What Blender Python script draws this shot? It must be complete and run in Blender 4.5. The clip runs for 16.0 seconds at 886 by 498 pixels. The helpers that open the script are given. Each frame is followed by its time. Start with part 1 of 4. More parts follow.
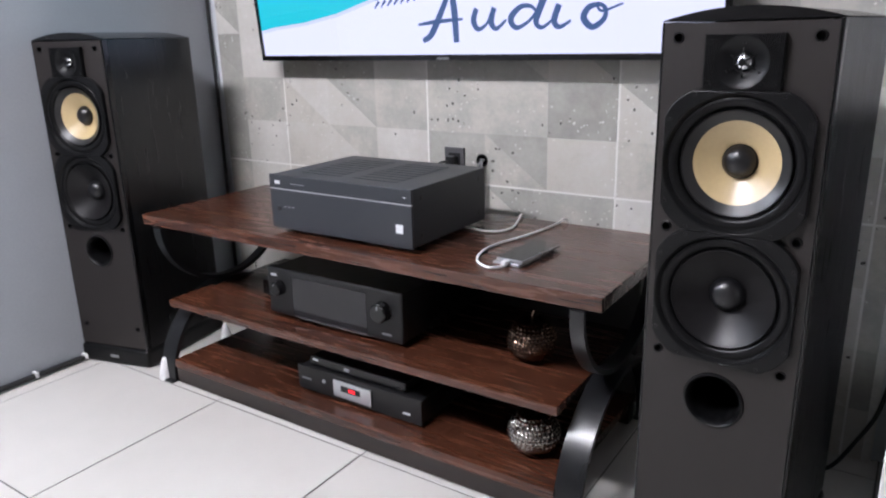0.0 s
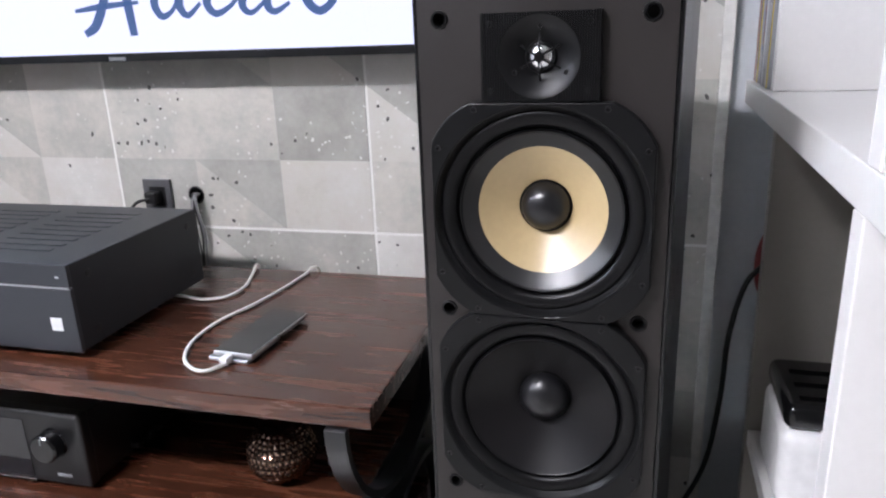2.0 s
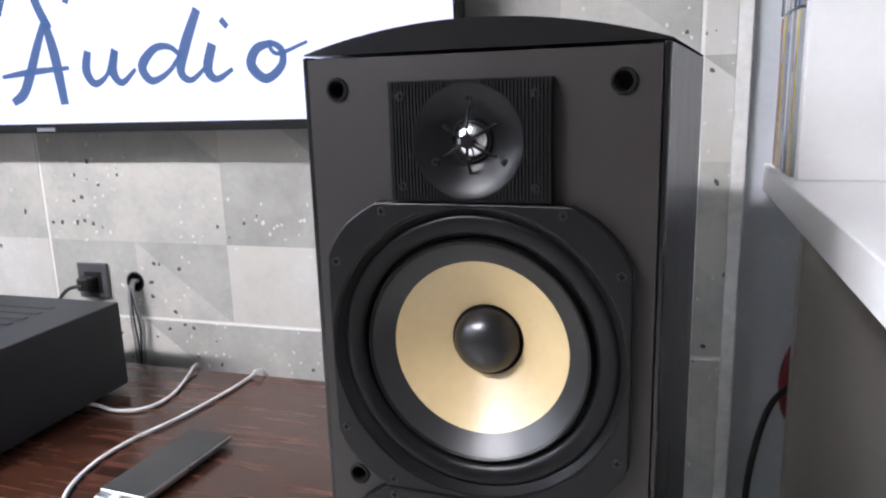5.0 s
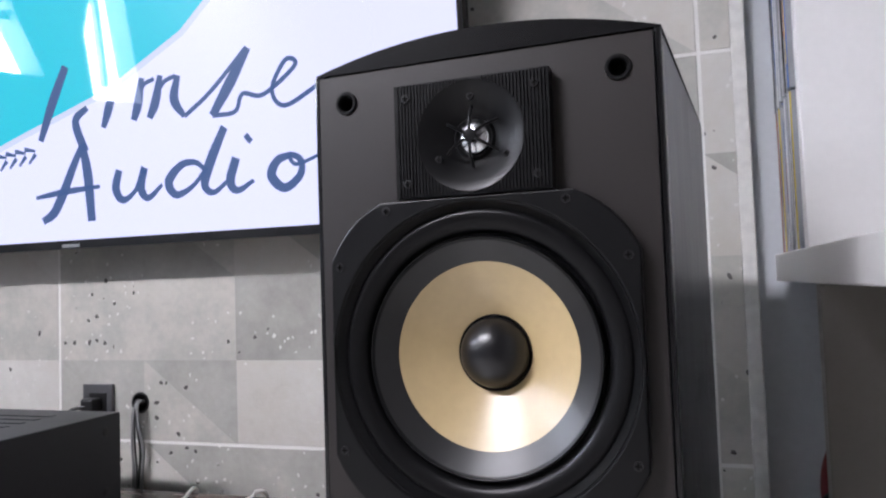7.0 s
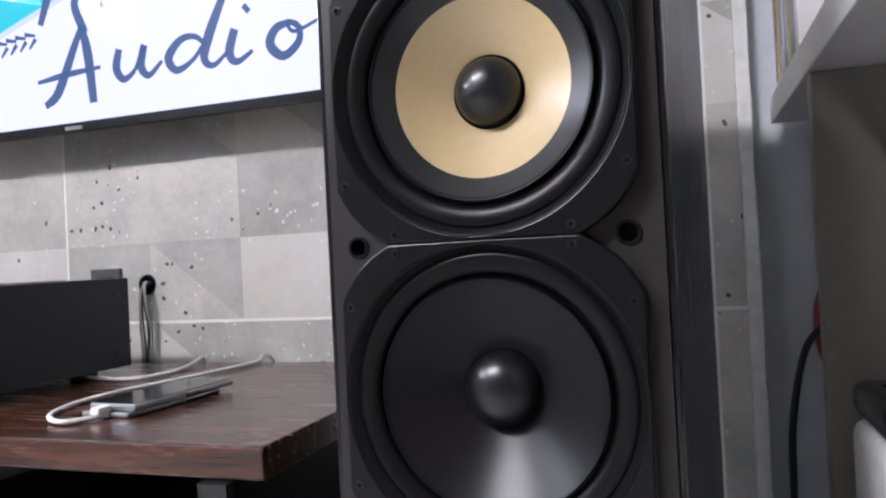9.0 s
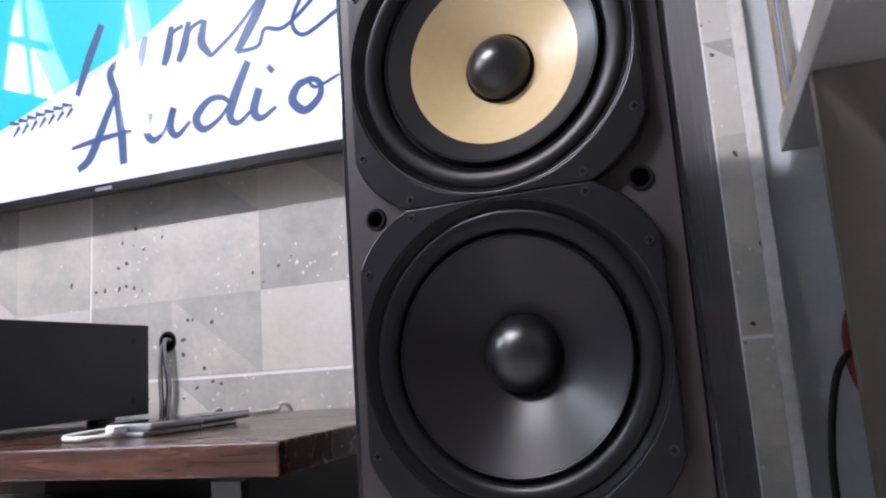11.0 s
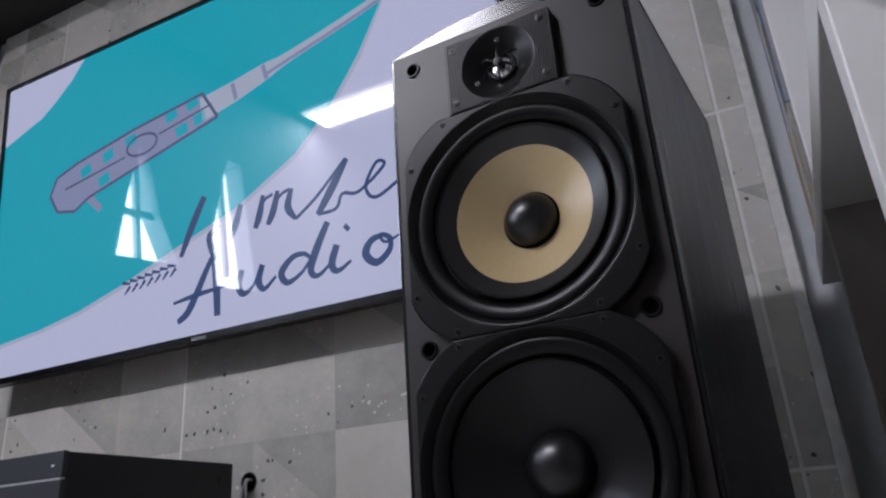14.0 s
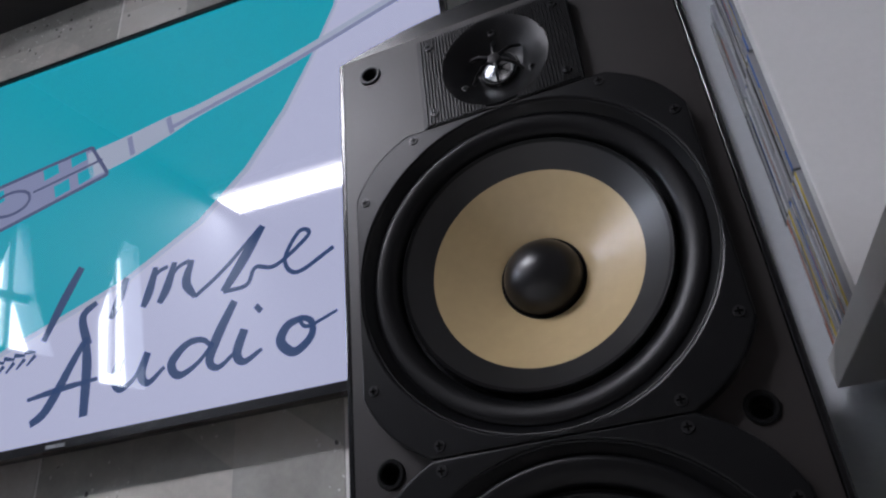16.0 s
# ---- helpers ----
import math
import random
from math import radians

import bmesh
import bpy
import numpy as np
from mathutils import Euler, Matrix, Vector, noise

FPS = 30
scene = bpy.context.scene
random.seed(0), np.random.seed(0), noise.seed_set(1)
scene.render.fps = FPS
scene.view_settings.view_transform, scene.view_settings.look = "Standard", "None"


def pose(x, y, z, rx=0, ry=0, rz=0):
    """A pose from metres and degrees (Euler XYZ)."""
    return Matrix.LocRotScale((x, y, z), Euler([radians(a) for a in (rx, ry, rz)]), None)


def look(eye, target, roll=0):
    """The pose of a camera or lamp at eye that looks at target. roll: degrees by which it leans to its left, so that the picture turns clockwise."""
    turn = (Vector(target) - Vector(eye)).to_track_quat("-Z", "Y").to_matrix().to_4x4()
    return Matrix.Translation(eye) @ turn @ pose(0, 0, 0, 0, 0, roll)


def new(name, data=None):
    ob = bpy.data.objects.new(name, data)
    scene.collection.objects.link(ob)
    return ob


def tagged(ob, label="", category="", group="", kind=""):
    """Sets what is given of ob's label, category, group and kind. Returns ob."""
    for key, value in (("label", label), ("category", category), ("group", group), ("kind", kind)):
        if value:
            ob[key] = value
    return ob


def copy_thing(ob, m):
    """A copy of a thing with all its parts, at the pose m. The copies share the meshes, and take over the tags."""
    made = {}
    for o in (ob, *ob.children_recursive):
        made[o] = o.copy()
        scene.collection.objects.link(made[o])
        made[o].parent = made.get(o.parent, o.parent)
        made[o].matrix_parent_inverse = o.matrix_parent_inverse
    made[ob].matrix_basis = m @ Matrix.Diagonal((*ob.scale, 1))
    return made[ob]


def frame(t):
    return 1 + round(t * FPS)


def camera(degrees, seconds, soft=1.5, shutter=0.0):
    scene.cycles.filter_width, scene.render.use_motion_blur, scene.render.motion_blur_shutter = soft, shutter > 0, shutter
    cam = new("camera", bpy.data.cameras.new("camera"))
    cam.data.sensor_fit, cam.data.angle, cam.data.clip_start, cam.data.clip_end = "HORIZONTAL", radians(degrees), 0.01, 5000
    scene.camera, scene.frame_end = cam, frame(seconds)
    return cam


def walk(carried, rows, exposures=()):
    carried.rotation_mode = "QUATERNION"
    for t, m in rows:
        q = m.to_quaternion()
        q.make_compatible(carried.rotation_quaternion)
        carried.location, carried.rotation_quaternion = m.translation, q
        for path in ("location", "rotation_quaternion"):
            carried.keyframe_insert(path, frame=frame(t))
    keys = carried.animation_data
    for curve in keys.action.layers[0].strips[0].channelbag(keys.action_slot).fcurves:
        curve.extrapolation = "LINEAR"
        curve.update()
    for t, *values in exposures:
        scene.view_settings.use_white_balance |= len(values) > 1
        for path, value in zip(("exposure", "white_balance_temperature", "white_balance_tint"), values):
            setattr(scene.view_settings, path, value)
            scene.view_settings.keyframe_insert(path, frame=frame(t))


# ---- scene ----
cam = camera(63.16, 16.0, soft=2.2)
PATH = [
    (0, (0.2902, -1.7878, 0.9878), (-0.4589, -0.6737, 0.5909), -1.36),
    (0.5, (0.2902, -1.7715, 0.9897), (-0.4290, -0.6376, 0.5935), -1.52),
    (1, (0.3063, -1.7027, 0.9988), (-0.3452, -0.5298, 0.5990), -1.96),
    (1.5, (0.2195, -1.4949, 0.9725), (-0.2947, -0.2674, 0.5380), -2.14),
    (2, (0.1427, -1.3215, 0.9760), (-0.2143, -0.0356, 0.5528), -2.27),
    (2.5, (0.1292, -1.1916, 0.9862), (-0.0929, 0.1282, 0.5755), -1.94),
    (3, (0.1405, -1.1200, 0.9870), (-0.1012, 0.1959, 0.5749), -0.87),
    (3.5, (0.1567, -1.0845, 0.9945), (-0.1605, 0.2259, 0.6175), -1.25),
    (4, (0.1676, -1.0880, 1.0020), (-0.1706, 0.2219, 0.6416), -1.04),
    (4.5, (0.1712, -1.0950, 0.9894), (-0.2185, 0.2020, 0.6346), -2.11),
    (5, (0.1740, -1.0961, 0.9731), (-0.2239, 0.2125, 0.6744), -1.70),
    (7.5, (0.1815, -1.1044, 0.7916), (-0.2458, 0.2252, 0.8904), -2.82),
    (8, (0.1806, -1.1099, 0.7416), (-0.2425, 0.2227, 0.8135), -3.71),
    (8.5, (0.1815, -1.1155, 0.6889), (-0.2322, 0.2211, 0.7384), -3.04),
    (9, (0.1827, -1.1119, 0.6633), (-0.2541, 0.2181, 0.6794), -2.90),
    (11.5, (0.1776, -1.1099, 0.5299), (-0.2868, 0.1686, 0.8610), -4.07),
    (12, (0.2303, -1.1736, 0.5142), (-0.2840, 0.0510, 0.9569), -2.89),
    (12.5, (0.2326, -1.1802, 0.5192), (-0.3050, 0.0003, 1.0459), -3.38),
    (13, (0.2317, -1.1843, 0.5168), (-0.3140, -0.0041, 1.0358), -3.14),
    (13.5, (0.2317, -1.1835, 0.5168), (-0.3189, -0.0021, 1.0280), -3.23),
    (14, (0.2341, -1.1832, 0.5171), (-0.3090, -0.0005, 1.0331), -4.04),
    (14.5, (0.2324, -1.1825, 0.5187), (-0.2992, 0.0077, 1.0293), -4.07),
    (15, (0.1711, -1.0871, 0.5518), (-0.3126, 0.1052, 1.1036), -4.72),
    (15.5, (0.1275, -1.0290, 0.5689), (-0.2688, 0.1656, 1.1819), -5.09),
    (16, (0.1075, -1.0003, 0.5824), (-0.2323, 0.1738, 1.2652), -5.83),
]
walk(cam, [(t, look(eye, target, roll)) for t, eye, target, roll in PATH],
     [(0, -0.2, 6150, 15), (3, 0.1, 6150, 15), (5, 0.22, 6150, 14), (7.5, -0.30, 6150, 17), (9, -0.10, 6150, 17), (11.3, 0.05, 6150, 17), (11.9, -0.2, 6100, 17),
      (12.5, -1.05, 6050, 17), (14.5, -1.3, 6050, 17), (16, -1.3, 6050, 16)])


# ---- world and lights ----
world = bpy.data.worlds.new("world")
scene.world = world
world.use_nodes = True
wn = world.node_tree
sky = wn.nodes.new("ShaderNodeTexSky")
sky.sky_type = "NISHITA"
sky.sun_disc = False
sky.sun_elevation, sky.sun_rotation = radians(40), radians(200)
wn.nodes["Background"].inputs["Strength"].default_value = 0.12
wn.links.new(sky.outputs[0], wn.nodes["Background"].inputs["Color"])


def area(name, m, sx, sy, power, colour):
    d = bpy.data.lights.new(name, "AREA")
    d.shape, d.size, d.size_y, d.energy, d.color = "RECTANGLE", sx, sy, power, colour
    ob = new(name, d)
    ob.matrix_world = m
    return ob


LAMP_W = 122

# ---- materials ----
def nodes_of(name):
    m = bpy.data.materials.new(name)
    m.use_nodes = True
    nt = m.node_tree
    return m, nt, nt.nodes["Principled BSDF"]


def add(nt, kind, **vals):
    n = nt.nodes.new(kind)
    for k, v in vals.items():
        n.inputs[k.replace("_", " ")].default_value = v
    return n


def math_node(nt, op, a, b=None):
    n = nt.nodes.new("ShaderNodeMath")
    n.operation = op
    for i, v in enumerate((a, b)):
        if v is None:
            continue
        if isinstance(v, (int, float)):
            n.inputs[i].default_value = v
        else:
            nt.links.new(v, n.inputs[i])
    return n.outputs[0]


def ramp(nt, fac, stops):
    r = nt.nodes.new("ShaderNodeValToRGB")
    els = r.color_ramp.elements
    while len(els) < len(stops):
        els.new(0.5)
    for e, (p, c) in zip(els, stops):
        e.position, e.color = p, (*c, 1)
    nt.links.new(fac, r.inputs[0])
    return r.outputs[0]


def bump(nt, bsdf, height, strength, dist=0.002):
    b = add(nt, "ShaderNodeBump", Strength=strength, Distance=dist)
    nt.links.new(height, b.inputs["Height"])
    nt.links.new(b.outputs[0], bsdf.inputs["Normal"])


def plain(name, c, rough=0.5, metal=0.0, var=0.12, scale=60.0, bmp=0.05, spec=0.5, coat=0.0):
    """Plain paint, plastic or metal: fine grain and a broad smudge of wear."""
    m, nt, b = nodes_of(name)
    tc = nt.nodes.new("ShaderNodeTexCoord")
    n1 = add(nt, "ShaderNodeTexNoise", Scale=scale, Detail=6.0)
    n2 = add(nt, "ShaderNodeTexNoise", Scale=3.7, Detail=3.0)
    for n in (n1, n2):
        nt.links.new(tc.outputs["Object"], n.inputs["Vector"])
    s = math_node(nt, "ADD", math_node(nt, "MULTIPLY", n1.outputs[0], 0.5), math_node(nt, "MULTIPLY", n2.outputs[0], 0.5))
    lo, hi = [max(0, v * (1 - var)) for v in c], [min(1, v * (1 + var)) for v in c]
    nt.links.new(ramp(nt, s, [(0.3, lo), (0.7, hi)]), b.inputs["Base Color"])
    nt.links.new(math_node(nt, "ADD", math_node(nt, "MULTIPLY", n2.outputs[0], 0.16), rough - 0.08), b.inputs["Roughness"])
    b.inputs["Metallic"].default_value = metal
    b.inputs["Specular IOR Level"].default_value = spec
    b.inputs["Coat Weight"].default_value = coat
    if bmp:
        bump(nt, b, n1.outputs[0], bmp)
    return m


def wood(name, dark, light, rough, axis_scale, coat=0.0):
    m, nt, b = nodes_of(name)
    tc = nt.nodes.new("ShaderNodeTexCoord")
    mp = nt.nodes.new("ShaderNodeMapping")
    mp.inputs["Scale"].default_value = axis_scale
    nt.links.new(tc.outputs["Object"], mp.inputs[0])
    g = add(nt, "ShaderNodeTexNoise", Scale=6.0, Detail=9.0, Roughness=0.62, Distortion=0.5)
    w = add(nt, "ShaderNodeTexNoise", Scale=1.3, Detail=2.0)
    nt.links.new(mp.outputs[0], g.inputs["Vector"])
    nt.links.new(tc.outputs["Object"], w.inputs["Vector"])
    s = math_node(nt, "ADD", math_node(nt, "MULTIPLY", g.outputs[0], 0.7), math_node(nt, "MULTIPLY", w.outputs[0], 0.3))
    nt.links.new(ramp(nt, s, [(0.36, dark), (0.52, [(a + c) / 2 for a, c in zip(dark, light)]), (0.68, light)]), b.inputs["Base Color"])
    nt.links.new(math_node(nt, "ADD", math_node(nt, "MULTIPLY", g.outputs[0], 0.2), rough - 0.1), b.inputs["Roughness"])
    b.inputs["Coat Weight"].default_value = coat
    b.inputs["Coat Roughness"].default_value = 0.2
    bump(nt, b, g.outputs[0], 0.12)
    return m


def glow(name, c, strength):
    m, nt, b = nodes_of(name)
    b.inputs["Base Color"].default_value = (*c, 1)
    b.inputs["Emission Color"].default_value = (*c, 1)
    b.inputs["Emission Strength"].default_value = strength
    b.inputs["Roughness"].default_value = 0.15
    return m


def stone_tile():
    """Patchwork cement-look tile: greys change square by square and across diagonals, with pits and chips."""
    m, nt, b = nodes_of("stone_tile")
    geo = nt.nodes.new("ShaderNodeNewGeometry")
    sep = nt.nodes.new("ShaderNodeSeparateXYZ")
    nt.links.new(geo.outputs["Position"], sep.inputs[0])
    u = math_node(nt, "DIVIDE", math_node(nt, "ADD", sep.outputs[0], 1.541), 0.19633)
    v = math_node(nt, "DIVIDE", math_node(nt, "SUBTRACT", sep.outputs[2], 0.570), 0.14725)
    fu, fv = math_node(nt, "FLOOR", u), math_node(nt, "FLOOR", v)
    ru, rv = math_node(nt, "FRACT", u), math_node(nt, "FRACT", v)
    cell = nt.nodes.new("ShaderNodeCombineXYZ")
    nt.links.new(fu, cell.inputs[0])
    nt.links.new(fv, cell.inputs[1])
    wn1 = nt.nodes.new("ShaderNodeTexWhiteNoise")
    nt.links.new(cell.outputs[0], wn1.inputs["Vector"])
    pick = math_node(nt, "GREATER_THAN", wn1.outputs["Value"], 0.6)
    diag = math_node(nt, "MULTIPLY", pick, math_node(nt, "GREATER_THAN", math_node(nt, "ADD", ru, rv), 1.0))
    nt.links.new(math_node(nt, "MULTIPLY", diag, 7.3), cell.inputs[2])
    cell2 = nt.nodes.new("ShaderNodeCombineXYZ")
    nt.links.new(fu, cell2.inputs[0])
    nt.links.new(fv, cell2.inputs[1])
    nt.links.new(math_node(nt, "ADD", math_node(nt, "MULTIPLY", diag, 3.7), 1.1), cell2.inputs[2])
    wn2 = nt.nodes.new("ShaderNodeTexWhiteNoise")
    nt.links.new(cell2.outputs[0], wn2.inputs["Vector"])
    cloud = add(nt, "ShaderNodeTexNoise", Scale=9.0, Detail=8.0, Roughness=0.6)
    nt.links.new(geo.outputs["Position"], cloud.inputs["Vector"])
    fine = add(nt, "ShaderNodeTexNoise", Scale=90.0, Detail=5.0)
    nt.links.new(geo.outputs["Position"], fine.inputs["Vector"])
    s = math_node(nt, "ADD", math_node(nt, "MULTIPLY", wn2.outputs["Value"], 0.42),
                  math_node(nt, "ADD", math_node(nt, "MULTIPLY", cloud.outputs[0], 0.45), math_node(nt, "MULTIPLY", fine.outputs[0], 0.13)))
    col = ramp(nt, s, [(0.22, (0.27, 0.262, 0.238)), (0.42, (0.40, 0.392, 0.355)), (0.52, (0.50, 0.478, 0.428)), (0.64, (0.54, 0.525, 0.490)), (0.82, (0.64, 0.625, 0.585))])
    warp = add(nt, "ShaderNodeTexNoise", Scale=40.0, Detail=2.0)
    nt.links.new(geo.outputs["Position"], warp.inputs["Vector"])
    vadd = nt.nodes.new("ShaderNodeVectorMath")
    vadd.operation = "MULTIPLY_ADD"
    nt.links.new(warp.outputs["Color"], vadd.inputs[0])
    vadd.inputs[1].default_value = (0.02, 0.02, 0.02)
    nt.links.new(geo.outputs["Position"], vadd.inputs[2])
    gate = add(nt, "ShaderNodeTexNoise", Scale=5.0, Detail=1.0)
    nt.links.new(geo.outputs["Position"], gate.inputs["Vector"])

    def specks(scale, size, lo):
        vo = add(nt, "ShaderNodeTexVoronoi", Scale=scale)
        nt.links.new(vadd.outputs[0], vo.inputs["Vector"])
        near = math_node(nt, "LESS_THAN", vo.outputs["Distance"], size)
        return math_node(nt, "MULTIPLY", near, math_node(nt, "GREATER_THAN", gate.outputs[0], lo))
    pits, chips = specks(34.0, 0.14, 0.53), specks(50.0, 0.14, 0.48)
    for mask, c in ((chips, (0.62, 0.61, 0.58, 1)), (pits, (0.07, 0.065, 0.06, 1))):
        mix = nt.nodes.new("ShaderNodeMix")
        mix.data_type = "RGBA"
        nt.links.new(mask, mix.inputs[0])
        nt.links.new(col, mix.inputs[6])
        mix.inputs[7].default_value = c
        col = mix.outputs[2]
    nt.links.new(col, b.inputs["Base Color"])
    b.inputs["Roughness"].default_value = 0.55
    bump(nt, b, math_node(nt, "SUBTRACT", fine.outputs[0], math_node(nt, "MULTIPLY", pits, 1.5)), 0.25)
    return m


M = {}
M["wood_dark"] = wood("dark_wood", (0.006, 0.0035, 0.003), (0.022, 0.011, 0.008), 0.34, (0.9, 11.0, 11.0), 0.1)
M["wood"] = wood("brown_wood", (0.018, 0.0062, 0.0036), (0.118, 0.040, 0.020), 0.26, (0.9, 11.0, 11.0), 0.2)
M["ash"] = wood("black_ash", (0.003, 0.003, 0.0035), (0.013, 0.012, 0.012), 0.30, (14.0, 14.0, 1.0), 0.0)
M["baffle"] = plain("baffle_vinyl", (0.0165, 0.0136, 0.0128), 0.42, var=0.10, scale=400, bmp=0.04, spec=0.42)
M["flange"] = plain("flange_plastic", (0.0046, 0.0047, 0.0051), 0.33, var=0.12, scale=240, bmp=0.03, spec=0.21)
M["rubber"] = plain("black_rubber", (0.0042, 0.0042, 0.0045), 0.33, var=0.15, scale=90, bmp=0.02, spec=0.17)
M["black_cone"] = plain("black_cone", (0.0075, 0.007, 0.0075), 0.32, var=0.12, scale=120, bmp=0.02, spec=0.22)
M["cream_cone"] = plain("cream_cone", (0.44, 0.335, 0.175), 0.33, var=0.06, scale=150, bmp=0.03, spec=0.7)
M["cone_rim"] = plain("cone_rim_polymer", (0.012, 0.012, 0.0125), 0.34, var=0.12, scale=120, bmp=0.02, spec=0.5)
M["cap"] = plain("dust_cap_plastic", (0.006, 0.006, 0.007), 0.30, var=0.1, scale=100, bmp=0.01)
M["void"] = plain("hole_black", (0.003, 0.003, 0.003), 0.9, bmp=0, spec=0.0)
M["chrome"] = plain("silver_dome", (0.75, 0.76, 0.78), 0.22, 1.0, var=0.05, bmp=0)
M["screw"] = plain("black_steel", (0.016, 0.016, 0.017), 0.32, 0.3, bmp=0)
M["gloss_black"] = plain("gloss_black", (0.004, 0.004, 0.0045), 0.2, var=0.1, bmp=0)
M["iron"] = plain("black_powdercoat", (0.006, 0.0065, 0.0075), 0.30, 0.0, scale=150, bmp=0.03)
M["amp"] = plain("graphite_metal", (0.021, 0.023, 0.027), 0.40, 0.1, var=0.06, scale=250, bmp=0.03, spec=0.35)
M["amp_face"] = plain("graphite_face", (0.030, 0.033, 0.039), 0.40, 0.1, var=0.05, scale=300, bmp=0.02)
M["matte_black"] = plain("matte_black", (0.005, 0.005, 0.0055), 0.45, scale=150, bmp=0.03)
M["display"] = plain("dark_window", (0.012, 0.012, 0.014), 0.12, bmp=0)
M["white_print"] = plain("pale_print", (0.62, 0.64, 0.66), 0.4, bmp=0)
M["grey_print"] = plain("grey_print", (0.22, 0.23, 0.24), 0.4, bmp=0)
M["silver"] = plain("silver_face", (0.55, 0.56, 0.58), 0.32, 0.7, var=0.05, bmp=0)
M["bronze"] = plain("bronze_mosaic", (0.20, 0.135, 0.10), 0.14, 1.0, var=0.3, scale=40, bmp=0.0)
M["cable_white"] = plain("white_cable", (0.72, 0.71, 0.68), 0.5, bmp=0)
M["cable_black"] = plain("black_cable", (0.012, 0.012, 0.012), 0.5, bmp=0)
M["cable_grey"] = plain("grey_cable", (0.20, 0.20, 0.20), 0.5, bmp=0)
M["cable_red"] = plain("red_cable", (0.18, 0.012, 0.018), 0.45, bmp=0)
M["paint_white"] = plain("white_lacquer", (0.70, 0.69, 0.68), 0.42, var=0.03, scale=120, bmp=0.03)
M["paint_grey"] = plain("grey_wall_paint", (0.34, 0.36, 0.385), 0.62, var=0.05, scale=120, bmp=0.10)
# paint for the unseen walls, set dark to cut bounce light
M["paint_dim"] = plain("dim_wall_paint", (0.115, 0.105, 0.10), 0.7, var=0.06, scale=90, bmp=0.1)
M["paint_light"] = plain("light_wall_paint", (0.60, 0.625, 0.65), 0.6, var=0.06, scale=90, bmp=0.12)
M["ceiling"] = plain("ceiling_paint", (0.26, 0.255, 0.25), 0.7, var=0.03, scale=80, bmp=0.08)
# warm grey, darker than the unit's white, for the panel under the shelf
M["panel_grey"] = plain("greige_panel", (0.25, 0.235, 0.21), 0.45, var=0.04, scale=120, bmp=0.03)
M["plaster_edge"] = plain("rough_plaster", (0.66, 0.65, 0.62), 0.8, var=0.2, scale=60, bmp=0.6)
M["mosaic_silver"] = plain("silver_mosaic", (0.52, 0.48, 0.44), 0.12, 1.0, var=0.3, scale=40, bmp=0.0)
M["grout"] = plain("white_grout", (0.72, 0.71, 0.68), 0.75, var=0.05, scale=150, bmp=0.15)
M["floor_grout"] = plain("dark_grout", (0.12, 0.115, 0.11), 0.8, var=0.15, scale=150, bmp=0.15)
M["floor_tile"] = plain("cream_porcelain", (0.53, 0.515, 0.485), 0.18, var=0.025, scale=14, bmp=0.0)
M["outlet"] = plain("graphite_plate", (0.10, 0.10, 0.105), 0.35, 0.3, bmp=0)
M["stone"] = stone_tile()
M["paper"] = plain("white_plastic", (0.78, 0.78, 0.78), 0.45, bmp=0.0)
M["phone"] = plain("phone_glass", (0.012, 0.013, 0.015), 0.10, bmp=0)
M["phone_edge"] = plain("phone_rim", (0.45, 0.46, 0.48), 0.28, 0.9, bmp=0)

# ---- mesh helpers ----
def part(name, bm, mat, parent=None, label="", smooth=0.0):
    me = bpy.data.meshes.new(name)
    bmesh.ops.recalc_face_normals(bm, faces=bm.faces)
    if smooth:
        for f in bm.faces:
            f.smooth = True
        for e in bm.edges:
            e.smooth = len(e.link_faces) == 2 and e.calc_face_angle(9) < smooth
    bm.to_mesh(me)
    bm.free()
    me.materials.append(mat)
    ob = new(name, me)
    ob.parent = parent
    if label:
        tagged(ob, label)
    return ob


def thing(name, m, label, category, group="", kind=""):
    ob = new(name)
    ob.empty_display_size = 0.05
    ob.matrix_world = m
    return tagged(ob, label, category, group, kind)


def box(lo, hi, bev=0.0, seg=2, bm=None):
    bm = bm or bmesh.new()
    size = [b - a for a, b in zip(lo, hi)]
    r = bmesh.ops.create_cube(bm, size=1.0, matrix=Matrix.Translation([(a + b) / 2 for a, b in zip(lo, hi)]) @ Matrix.Diagonal((*size, 1)))
    if bev:
        es = {e for v in r["verts"] for e in v.link_edges}
        bmesh.ops.bevel(bm, geom=list(es), offset=bev, segments=seg, affect="EDGES", profile=0.5)
    return bm


def lathe(profile, seg=48, at=(0, 0, 0), bm=None):
    """Turns (radius, depth) about the local y axis; depth runs along +y."""
    bm = bm or bmesh.new()
    rings = []
    for r, d in profile:
        if r < 1e-6:
            rings.append([bm.verts.new((at[0], at[1] + d, at[2]))])
        else:
            rings.append([bm.verts.new((at[0] + r * math.cos(2 * math.pi * k / seg), at[1] + d, at[2] + r * math.sin(2 * math.pi * k / seg))) for k in range(seg)])
    for a, b in zip(rings, rings[1:]):
        for k in range(seg):
            q = [a[k % len(a)], a[(k + 1) % len(a)], b[(k + 1) % len(b)], b[k % len(b)]]
            q = list(dict.fromkeys(q))
            if len(q) > 2:
                bm.faces.new(q)
    return bm


def lathe_z(profile, seg=40, at=(0, 0, 0), bm=None):
    """Turns (radius, height) about the vertical."""
    bm = lathe(profile, seg, bm=bm)
    bmesh.ops.transform(bm, matrix=Matrix.Translation(at) @ Matrix.Rotation(radians(90), 4, "X"), verts=bm.verts)
    return bm


